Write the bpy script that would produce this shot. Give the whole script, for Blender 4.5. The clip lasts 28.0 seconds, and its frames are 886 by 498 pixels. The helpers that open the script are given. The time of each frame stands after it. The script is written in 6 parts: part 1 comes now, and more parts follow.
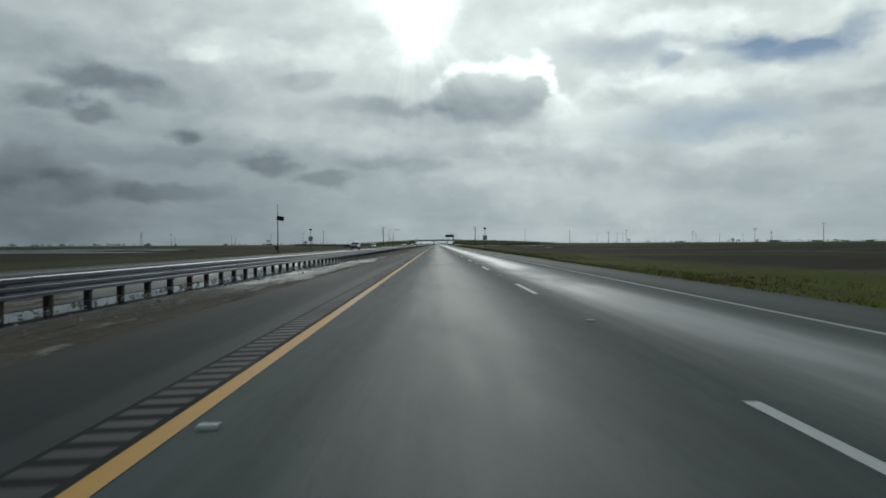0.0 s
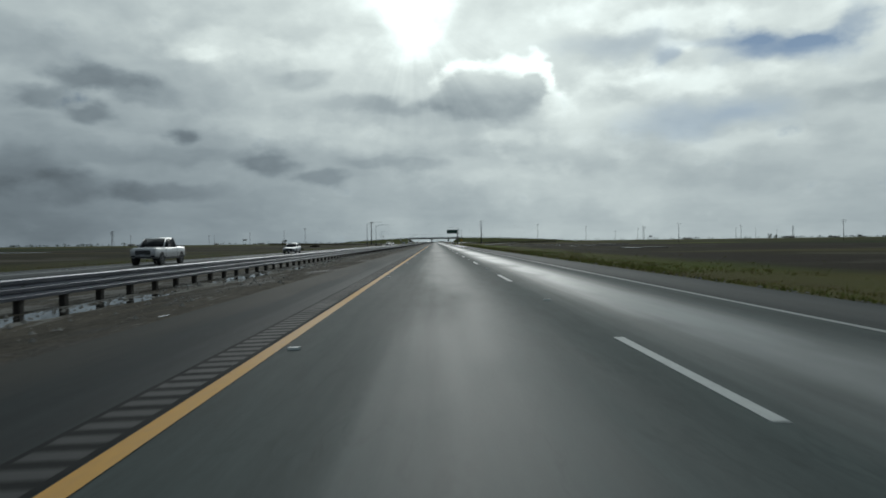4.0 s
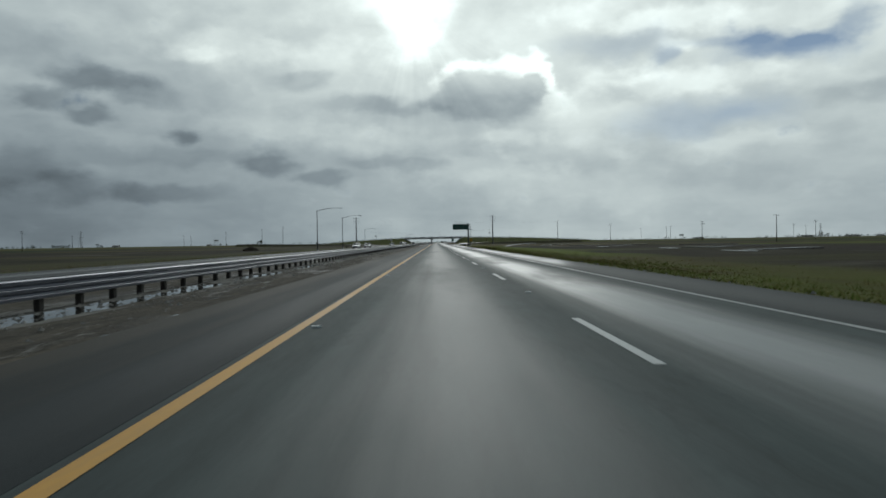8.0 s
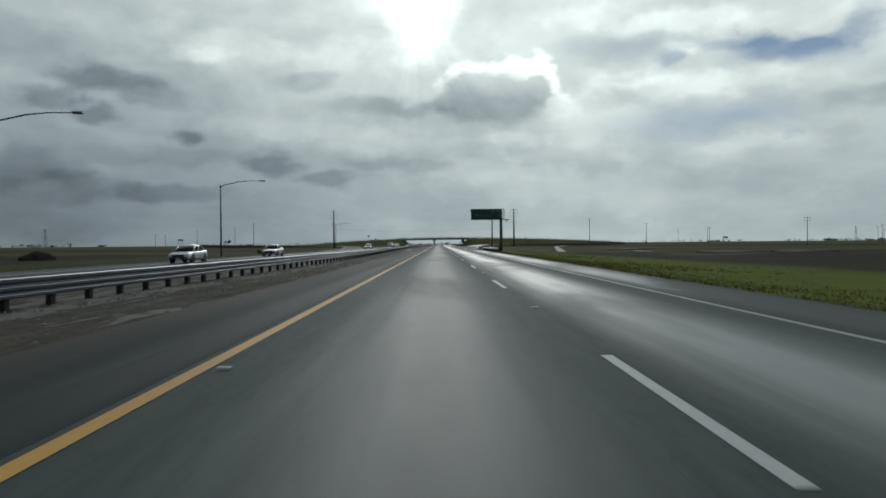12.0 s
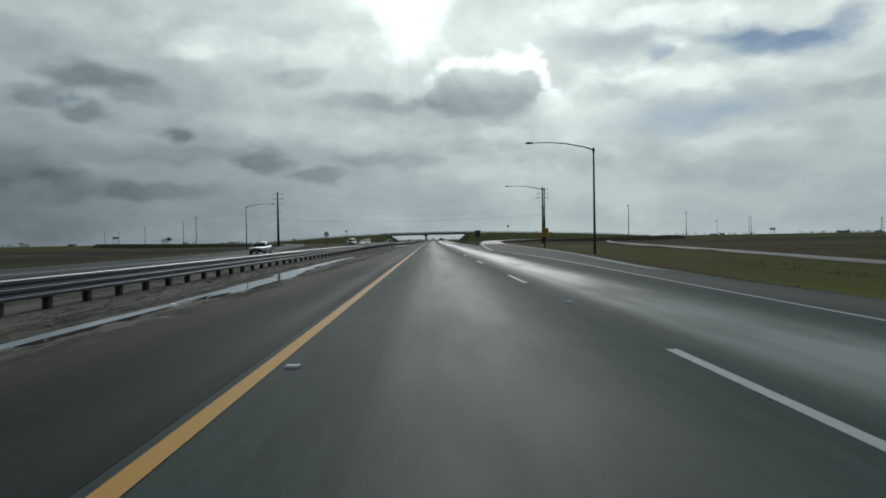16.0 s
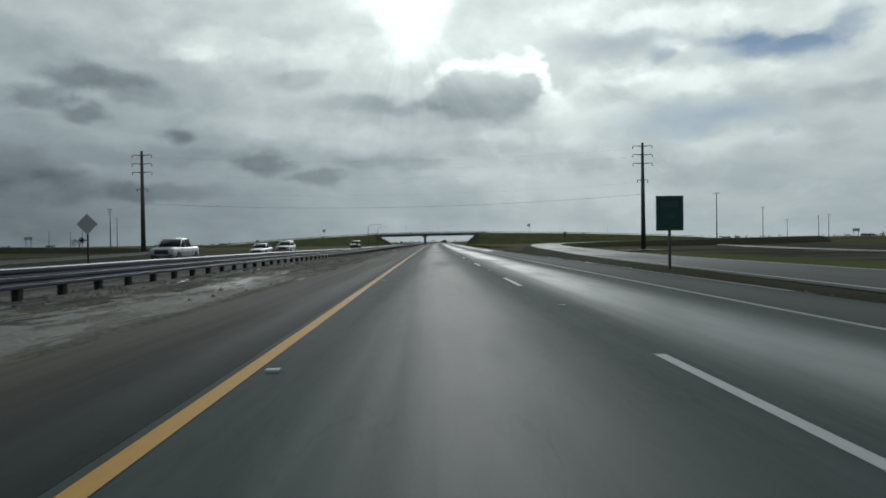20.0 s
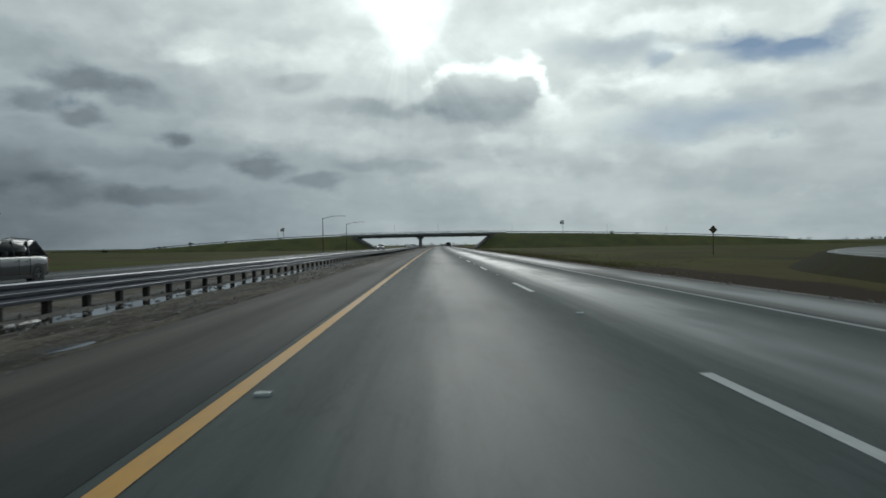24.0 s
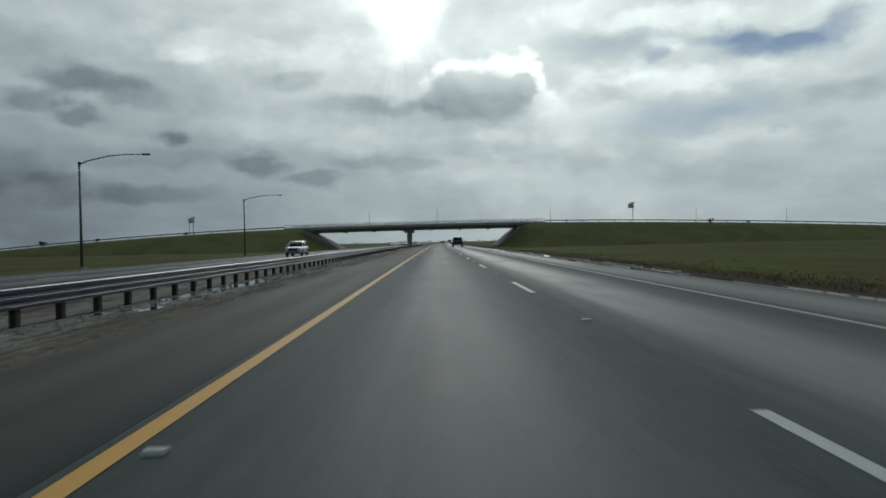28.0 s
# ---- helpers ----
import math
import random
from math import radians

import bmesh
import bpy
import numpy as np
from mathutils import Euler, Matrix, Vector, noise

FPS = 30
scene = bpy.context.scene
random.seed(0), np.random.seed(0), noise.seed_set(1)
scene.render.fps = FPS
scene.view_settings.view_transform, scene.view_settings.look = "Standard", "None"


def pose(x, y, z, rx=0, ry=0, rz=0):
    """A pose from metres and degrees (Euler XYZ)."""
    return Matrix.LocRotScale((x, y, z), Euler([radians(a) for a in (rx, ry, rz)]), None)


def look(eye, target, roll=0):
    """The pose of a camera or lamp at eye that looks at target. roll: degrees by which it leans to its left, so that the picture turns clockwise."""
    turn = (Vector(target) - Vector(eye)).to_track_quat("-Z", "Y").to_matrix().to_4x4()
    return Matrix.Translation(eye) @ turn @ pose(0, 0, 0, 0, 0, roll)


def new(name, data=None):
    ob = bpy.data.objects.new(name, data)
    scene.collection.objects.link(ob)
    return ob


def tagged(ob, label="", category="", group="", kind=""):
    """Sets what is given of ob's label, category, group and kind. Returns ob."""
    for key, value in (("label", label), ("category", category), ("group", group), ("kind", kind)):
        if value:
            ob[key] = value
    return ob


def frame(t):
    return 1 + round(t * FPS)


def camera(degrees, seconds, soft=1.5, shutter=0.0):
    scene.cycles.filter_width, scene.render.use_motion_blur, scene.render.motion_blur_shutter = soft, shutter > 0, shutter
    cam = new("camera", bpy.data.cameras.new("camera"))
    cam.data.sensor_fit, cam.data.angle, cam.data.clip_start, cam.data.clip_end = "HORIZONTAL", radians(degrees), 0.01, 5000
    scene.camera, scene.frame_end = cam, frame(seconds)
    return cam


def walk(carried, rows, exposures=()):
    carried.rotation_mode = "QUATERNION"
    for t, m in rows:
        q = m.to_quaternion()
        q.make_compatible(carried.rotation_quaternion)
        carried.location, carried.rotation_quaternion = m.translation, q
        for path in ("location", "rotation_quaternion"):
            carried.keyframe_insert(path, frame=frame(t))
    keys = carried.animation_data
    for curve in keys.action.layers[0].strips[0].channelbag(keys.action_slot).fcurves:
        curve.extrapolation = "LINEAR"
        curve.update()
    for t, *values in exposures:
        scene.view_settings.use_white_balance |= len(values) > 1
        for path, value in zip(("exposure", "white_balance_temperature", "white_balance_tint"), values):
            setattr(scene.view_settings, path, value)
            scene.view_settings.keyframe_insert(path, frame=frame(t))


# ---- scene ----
# ---- camera: a drive along the inner lane, straight and then bending gently right; seconds, offset, yaw, pitch, roll ----
cam = camera(63.87, 28.0, soft=1.7, shutter=0.08)
SPEED, EYE = 31.195, 1.075
CURVE_START, CURVE = 640.0, 5.040e-05


def bend(y):
    """How far the road has swung to the right at y."""
    return 0.5 * CURVE * max(0.0, y - CURVE_START) ** 2


def bearing_at(y):
    """The road's heading at y, degrees to the right."""
    return math.degrees(CURVE * max(0.0, y - CURVE_START))


ROWS = [
    (0.0, -0.130, -0.55, -0.44, 0.37),
    (0.5, -0.193, -0.56, -0.74, 0.55),
    (1.0, -0.217, -0.53, -0.61, 0.54),
    (1.5, -0.166, -0.58, -0.62, 0.59),
    (2.0, -0.147, -0.45, -0.48, 0.59),
    (2.5, -0.080, -0.64, -0.61, 0.65),
    (3.0, -0.110, -0.45, -0.50, 0.49),
    (3.5, -0.032, -0.61, -0.59, 0.65),
    (5.5, -0.045, -0.70, -0.53, 0.81),
    (6.0, -0.076, -0.76, -0.49, 1.00),
    (6.5, -0.097, -0.71, -0.46, 1.06),
    (7.0, -0.083, -0.57, -0.60, 1.03),
    (7.5, 0.008, -0.91, -0.41, 0.87),
    (8.0, 0.067, -0.63, -0.57, 0.87),
    (8.5, 0.108, -0.94, -0.05, 1.18),
    (9.0, 0.145, -0.78, -0.53, 1.13),
    (9.5, 0.263, -1.11, -0.53, 1.15),
    (10.0, 0.334, -0.67, -0.51, 1.13),
    (10.5, 0.421, -0.92, -0.28, 1.35),
    (11.0, 0.423, -0.43, -0.34, 0.95),
    (11.5, 0.452, -0.84, -0.48, 0.84),
    (12.0, 0.388, -0.37, -0.44, 0.50),
    (12.5, 0.351, -0.52, -0.43, 0.70),
    (14.5, -0.185, -0.58, -0.65, 0.95),
    (15.0, -0.266, -0.52, -0.68, 1.05),
    (15.5, -0.307, -0.86, -0.65, 1.06),
    (16.0, -0.277, -1.02, -0.79, 1.00),
    (16.5, -0.192, -1.09, -0.25, 0.89),
    (17.0, -0.120, -0.80, -0.68, 1.10),
    (17.5, -0.041, -1.08, -0.34, 1.33),
    (18.0, -0.008, -0.74, -0.61, 1.19),
    (18.5, -0.016, -0.68, -0.47, 1.25),
    (19.0, -0.022, -0.88, -0.47, 1.10),
    (19.5, -0.065, -0.45, -0.32, 1.13),
    (20.0, -0.133, -0.99, -0.61, 0.82),
    (20.5, -0.130, -0.90, -0.56, 0.74),
    (21.0, -0.112, -0.65, -0.48, 0.78),
    (21.5, -0.084, -0.88, -0.20, 1.03),
    (22.0, -0.118, -0.64, -0.33, 1.18),
    (22.5, -0.166, -0.60, -0.36, 0.97),
    (24.5, -0.216, -0.89, -0.36, 0.85),
    (25.0, -0.176, -0.84, -0.84, 0.99),
    (25.5, -0.072, -0.80, -0.84, 1.05),
    (26.0, 0.037, -0.64, -0.68, 1.19),
    (26.5, 0.128, -0.53, -0.30, 1.12),
    (27.0, 0.167, -0.55, -0.34, 0.94),
    (27.5, 0.097, -0.31, -0.26, 1.08),
    (28.0, 0.009, -0.65, -0.60, 1.22),
]
walk(cam, [(t, pose(x + bend(SPEED * t), SPEED * t, EYE, 90 + pitch, roll, yaw - bearing_at(SPEED * t))) for t, x, yaw, pitch, roll in ROWS])

# ---- sky and sun ----
world = bpy.data.worlds.new("world")
scene.world = world
world.use_nodes = True


class Nodes:
    """Short hand for wiring a node tree."""

    def __init__(self, tree):
        self.tree = tree
        tree.nodes.clear()

    def add(self, kind, **settings):
        n = self.tree.nodes.new(kind)
        for key, value in settings.items():
            if key == "noise_dimensions":
                n.noise_dimensions = value
            elif key == "operation":
                n.operation = value
            elif key == "data_type":
                n.data_type = value
            elif key == "blend_type":
                n.blend_type = value
            elif key == "feature":
                n.feature = value
        return n

    def put(self, value, socket):
        if isinstance(value, bpy.types.NodeSocket):
            self.tree.links.new(value, socket)
        else:
            socket.default_value = value

    def math(self, op, a, b=0.0, c=0.0, clamp=False):
        n = self.add("ShaderNodeMath", operation=op)
        n.use_clamp = clamp
        for v, s in zip((a, b, c), n.inputs):
            self.put(v, s)
        return n.outputs[0]

    def vmath(self, op, a, b=(0, 0, 0)):
        n = self.add("ShaderNodeVectorMath", operation=op)
        self.put(a, n.inputs[0])
        self.put(b, n.inputs[1])
        return n.outputs["Value"] if op in ("DOT_PRODUCT", "LENGTH") else n.outputs[0]

    def xyz(self, x, y, z):
        n = self.add("ShaderNodeCombineXYZ")
        for v, s in zip((x, y, z), n.inputs):
            self.put(v, s)
        return n.outputs[0]

    def split(self, v):
        n = self.add("ShaderNodeSeparateXYZ")
        self.put(v, n.inputs[0])
        return n.outputs

    def noise(self, vec, scale, detail=3.0, rough=0.5, color=False):
        n = self.add("ShaderNodeTexNoise")
        self.put(vec, n.inputs["Vector"])
        n.inputs["Scale"].default_value = scale
        n.inputs["Detail"].default_value = detail
        n.inputs["Roughness"].default_value = rough
        return n.outputs["Color" if color else "Fac"]

    def step(self, v, a, b, lo=0.0, hi=1.0):
        n = self.add("ShaderNodeMapRange")
        n.interpolation_type = "SMOOTHSTEP"
        for x, i in zip((v, a, b, lo, hi), range(5)):
            self.put(x, n.inputs[i])
        return n.outputs[0]

    def mix(self, fac, a, b, blend="MIX"):
        n = self.add("ShaderNodeMix", data_type="RGBA", blend_type=blend)
        self.put(fac, n.inputs[0])
        for v, s in ((a, n.inputs[6]), (b, n.inputs[7])):
            self.put((*v, 1) if isinstance(v, tuple) and len(v) == 3 else v, s)
        return n.outputs[2]


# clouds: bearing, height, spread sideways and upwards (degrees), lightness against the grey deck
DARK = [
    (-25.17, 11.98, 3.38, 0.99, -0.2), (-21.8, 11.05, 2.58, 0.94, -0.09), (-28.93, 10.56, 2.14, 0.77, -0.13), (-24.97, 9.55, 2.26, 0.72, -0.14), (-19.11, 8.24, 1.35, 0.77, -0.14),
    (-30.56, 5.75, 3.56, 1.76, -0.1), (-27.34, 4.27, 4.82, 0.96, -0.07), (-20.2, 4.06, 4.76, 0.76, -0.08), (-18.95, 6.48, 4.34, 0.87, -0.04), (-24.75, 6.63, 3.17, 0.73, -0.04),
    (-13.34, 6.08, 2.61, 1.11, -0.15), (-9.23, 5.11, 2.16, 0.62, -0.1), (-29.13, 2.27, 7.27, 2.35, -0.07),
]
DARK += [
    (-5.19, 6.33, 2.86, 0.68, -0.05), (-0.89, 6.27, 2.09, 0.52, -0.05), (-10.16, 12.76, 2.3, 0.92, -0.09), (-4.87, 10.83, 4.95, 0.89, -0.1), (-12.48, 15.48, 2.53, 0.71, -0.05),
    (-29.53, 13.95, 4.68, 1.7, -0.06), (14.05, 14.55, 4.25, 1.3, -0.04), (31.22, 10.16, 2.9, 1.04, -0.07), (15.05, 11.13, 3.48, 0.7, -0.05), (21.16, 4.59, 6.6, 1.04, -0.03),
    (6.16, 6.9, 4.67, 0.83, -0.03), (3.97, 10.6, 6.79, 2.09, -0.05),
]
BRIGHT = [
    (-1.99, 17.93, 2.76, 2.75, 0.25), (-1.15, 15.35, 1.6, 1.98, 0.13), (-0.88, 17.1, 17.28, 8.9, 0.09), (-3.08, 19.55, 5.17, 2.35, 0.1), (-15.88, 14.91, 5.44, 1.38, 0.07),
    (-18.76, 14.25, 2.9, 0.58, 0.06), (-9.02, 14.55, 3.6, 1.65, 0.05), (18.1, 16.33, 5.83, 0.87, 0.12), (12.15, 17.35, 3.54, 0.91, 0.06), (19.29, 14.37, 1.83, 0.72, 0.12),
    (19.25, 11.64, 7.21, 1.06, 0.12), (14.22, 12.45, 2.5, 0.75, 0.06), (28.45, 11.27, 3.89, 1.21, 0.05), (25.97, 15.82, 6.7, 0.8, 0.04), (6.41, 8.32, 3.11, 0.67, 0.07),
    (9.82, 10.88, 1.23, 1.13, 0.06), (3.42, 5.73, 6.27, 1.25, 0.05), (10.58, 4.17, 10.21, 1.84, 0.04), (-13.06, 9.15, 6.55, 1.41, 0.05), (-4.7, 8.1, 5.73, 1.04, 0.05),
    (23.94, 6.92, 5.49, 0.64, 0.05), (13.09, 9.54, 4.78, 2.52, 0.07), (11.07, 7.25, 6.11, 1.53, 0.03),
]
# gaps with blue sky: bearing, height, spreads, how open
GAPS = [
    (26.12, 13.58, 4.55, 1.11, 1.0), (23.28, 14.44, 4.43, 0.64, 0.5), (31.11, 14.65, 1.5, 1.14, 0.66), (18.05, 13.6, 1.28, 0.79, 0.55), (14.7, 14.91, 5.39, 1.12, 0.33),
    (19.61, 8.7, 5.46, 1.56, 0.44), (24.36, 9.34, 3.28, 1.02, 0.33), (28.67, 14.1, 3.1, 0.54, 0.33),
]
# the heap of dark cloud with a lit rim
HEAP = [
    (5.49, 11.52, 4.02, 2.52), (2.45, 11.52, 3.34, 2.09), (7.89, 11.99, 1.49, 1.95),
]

k = Nodes(world.node_tree)
way = k.add("ShaderNodeTexCoord").outputs["Generated"]
dx, dy, dz = k.split(way)
level = k.math("SQRT", k.math("ADD", k.math("MULTIPLY", dx, dx), k.math("MULTIPLY", dy, dy)))
bearing = k.math("MULTIPLY", k.math("ARCTAN2", dx, dy), 57.296)
height = k.math("MULTIPLY", k.math("ARCTAN2", dz, level), 57.296)
# the deck of cloud as a plane overhead, so that its texture draws together towards the horizon
lift = k.math("ADD", k.math("MAXIMUM", dz, 0.0), 0.075)
deck = k.xyz(k.math("DIVIDE", dx, lift), k.math("DIVIDE", dy, lift), 0.0)
here = k.xyz(bearing, height, 0.0)


def curl_of(scale, detail, wide, high, shift):
    n = k.noise(k.vmath("ADD", k.vmath("MULTIPLY", here, (0.6, 1.0, 1)), (shift, 0, 0)), scale, detail, 0.52, True)
    return k.vmath("MULTIPLY", k.vmath("SUBTRACT", n, (0.5, 0.5, 0.5)), (wide, high, 0))


there = k.vmath("ADD", here, k.vmath("ADD", curl_of(0.20, 3, 3.0, 1.5, 3.0), curl_of(0.45, 4, 3.6, 2.2, 40.0)))
billow = k.math("SUBTRACT", k.noise(k.vmath("MULTIPLY", here, (0.75, 1.0, 1)), 0.42, 5, 0.50), 0.5)


def blob(a, e, sa, se, up=0.0):
    q = k.vmath("MULTIPLY", k.vmath("SUBTRACT", there, (a, e + up, 0)), (1 / sa, 1 / se, 0))
    return k.math("EXPONENT", k.math("MULTIPLY", k.vmath("DOT_PRODUCT", q, q), -1.0))


def crisp(v, lo, hi, rough):
    return k.step(k.math("MULTIPLY_ADD", billow, rough, v), lo, hi)


light = k.math("ADD", k.step(height, 2.0, 17.0, 0.655, 0.735), k.step(bearing, -34.0, 20.0, -0.065, 0.085))
light = k.math("ADD", light, k.math("MULTIPLY", k.step(height, 8.0, 0.0), k.step(bearing, 4.0, -24.0, 0.0, -0.055)))
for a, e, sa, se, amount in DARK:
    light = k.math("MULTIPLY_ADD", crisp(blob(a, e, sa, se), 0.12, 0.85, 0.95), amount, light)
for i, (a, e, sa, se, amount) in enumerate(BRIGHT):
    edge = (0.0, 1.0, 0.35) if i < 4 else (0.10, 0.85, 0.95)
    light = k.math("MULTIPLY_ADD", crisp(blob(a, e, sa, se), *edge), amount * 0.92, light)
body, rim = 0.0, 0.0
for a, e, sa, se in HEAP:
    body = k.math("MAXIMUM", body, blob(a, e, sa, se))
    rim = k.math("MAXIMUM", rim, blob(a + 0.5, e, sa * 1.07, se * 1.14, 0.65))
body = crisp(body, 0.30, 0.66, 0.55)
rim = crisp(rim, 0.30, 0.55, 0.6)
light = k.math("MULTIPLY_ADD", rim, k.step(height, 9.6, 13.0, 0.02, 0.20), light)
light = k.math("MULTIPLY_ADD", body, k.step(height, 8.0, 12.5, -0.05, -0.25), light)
fine = k.math("SUBTRACT", k.noise(deck, 1.1, 5, 0.55), 0.5)
broad = k.math("SUBTRACT", k.noise(k.vmath("ADD", deck, (7.3, 2.1, 0)), 0.33, 4, 0.5), 0.5)
light = k.math("MULTIPLY_ADD", fine, k.step(height, 2.0, 13.0, 0.02, 0.12), light)
light = k.math("MULTIPLY_ADD", broad, 0.07, light)
heaps = k.math("SUBTRACT", k.noise(k.vmath("ADD", k.vmath("MULTIPLY", there, (0.42, 1.0, 1)), (11.0, 4.0, 0)), 0.24, 4, 0.55), 0.5)
light = k.math("MULTIPLY_ADD", heaps, 0.20, light)
light = k.math("MULTIPLY_ADD", billow, k.step(height, 2.0, 13.0, 0.05, 0.12), light)
light = k.math("ADD", light, k.step(height, 6.0, 16.0, 0.0, 0.045))
light = k.math("MULTIPLY_ADD", k.step(bearing, 17.0, 30.0), k.step(height, 9.0, 3.0, 0.0, -0.05), light)
# slanting shafts of light below the sun
aside, below = k.math("ADD", bearing, 1.53), k.math("SUBTRACT", 18.34, height)
shaft = k.noise(k.xyz(k.math("ARCTAN2", aside, below), 0.0, 3.0), 3.6, 3, 0.55)
reach = k.math("MULTIPLY", k.step(k.math("ABSOLUTE", k.math("SUBTRACT", aside, 3.0)), 13.0, 3.0), k.math("MULTIPLY", k.step(below, 1.0, 4.0), k.step(below, 15.0, 5.0)))
light = k.math("MULTIPLY_ADD", k.math("SUBTRACT", shaft, 0.5), k.math("MULTIPLY", reach, 0.22), light)
# away from the sun, out of view, the sky is dimmed to darken the scene
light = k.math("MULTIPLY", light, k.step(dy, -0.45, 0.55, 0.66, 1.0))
light = k.math("MULTIPLY", light, k.step(height, 24.0, 60.0, 1.0, 0.92))
light = k.math("MINIMUM", k.math("MAXIMUM", light, 0.30), 1.10)
power = k.math("POWER", light, 2.2)
white = k.mix(k.step(light, 0.4, 0.95), (0.755, 0.945, 1.065), (0.89, 1.0, 0.975))
cloud = k.vmath("SCALE", white)
k.put(power, cloud.node.inputs["Scale"])
gap = 0.0
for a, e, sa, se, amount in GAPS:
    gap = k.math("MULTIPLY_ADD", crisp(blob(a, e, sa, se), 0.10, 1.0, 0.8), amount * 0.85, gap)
gap = k.math("MINIMUM", gap, 0.9)
sky = k.add("ShaderNodeTexSky")
sky.sky_type, sky.sun_disc = "NISHITA", False
sky.sun_elevation, sky.sun_rotation = radians(19), radians(-1)
# high clear air well away from the sun
k.put(k.vmath("NORMALIZE", k.xyz(dx, k.math("MULTIPLY", dy, -0.6), k.math("ADD", dz, 0.25))), sky.inputs[0])
blue = k.vmath("MULTIPLY", sky.outputs[0], (0.17, 0.165, 0.155))
back = k.add("ShaderNodeBackground")
k.put(k.mix(gap, cloud, blue), back.inputs[0])
back.inputs[1].default_value = 1.0
k.put(back.outputs[0], k.add("ShaderNodeOutputWorld").inputs[0])

# the sun behind the bright patch straight ahead
sun = new("sun", bpy.data.lights.new("sun", "SUN"))
sun.data.energy, sun.data.angle, sun.data.color = 0.5, radians(28), (0.97, 1.0, 0.97)
sun.matrix_world = look((0, 0, 60), (0.02 * 60, -60, 60 - 60 * math.tan(radians(22))))


# ---- materials ----
def material(name, color, rough=0.6, metal=0.0, vary=0.25, grain=8.0, stain=0.6, bump=0.0, bump_scale=40.0, coat=0.0, tint=None, stretch=(1, 1, 1), spec=0.5):
    """A surface with fine grain and broader stains, in metres."""
    m = bpy.data.materials.new(name)
    m.use_nodes = True
    n = Nodes(m.node_tree)
    place = n.vmath("MULTIPLY", n.add("ShaderNodeTexCoord").outputs["Object"], stretch)
    shade = n.add("ShaderNodeBsdfPrincipled")
    fine = n.noise(place, grain, 4, 0.6)
    wide = n.noise(n.vmath("ADD", place, (3.1, 1.7, 5.2)), stain, 3, 0.55)
    amount = n.math("ADD", n.math("MULTIPLY", n.math("SUBTRACT", fine, 0.5), vary), n.math("MULTIPLY", n.math("SUBTRACT", wide, 0.5), vary * 1.6))
    lo = tuple(c * 0.35 for c in color)
    hi = tint or tuple(min(1.0, c * 1.65) for c in color)
    col = n.mix(n.math("ADD", amount, 0.5, clamp=True), lo, hi)
    col = n.mix(0.45, col, color)
    n.put(col, shade.inputs["Base Color"])
    n.put(n.math("ADD", n.math("MULTIPLY", amount, 0.35), rough, clamp=True), shade.inputs["Roughness"])
    shade.inputs["Metallic"].default_value = metal
    shade.inputs["Coat Weight"].default_value = coat
    shade.inputs["Specular IOR Level"].default_value = spec
    if bump:
        b = n.add("ShaderNodeBump")
        b.inputs["Strength"].default_value = 1.0
        b.inputs["Distance"].default_value = bump
        n.put(n.noise(place, bump_scale, 3, 0.6), b.inputs["Height"])
        n.put(b.outputs[0], shade.inputs["Normal"])
    n.put(shade.outputs[0], n.add("ShaderNodeOutputMaterial").inputs[0])
    return m


def unbend(n, x, y):
    """x across the road, with the bend taken out."""
    past = n.math("MAXIMUM", n.math("SUBTRACT", y, CURVE_START), 0.0)
    return n.math("SUBTRACT", x, n.math("MULTIPLY", n.math("MULTIPLY", past, past), 0.5 * CURVE))


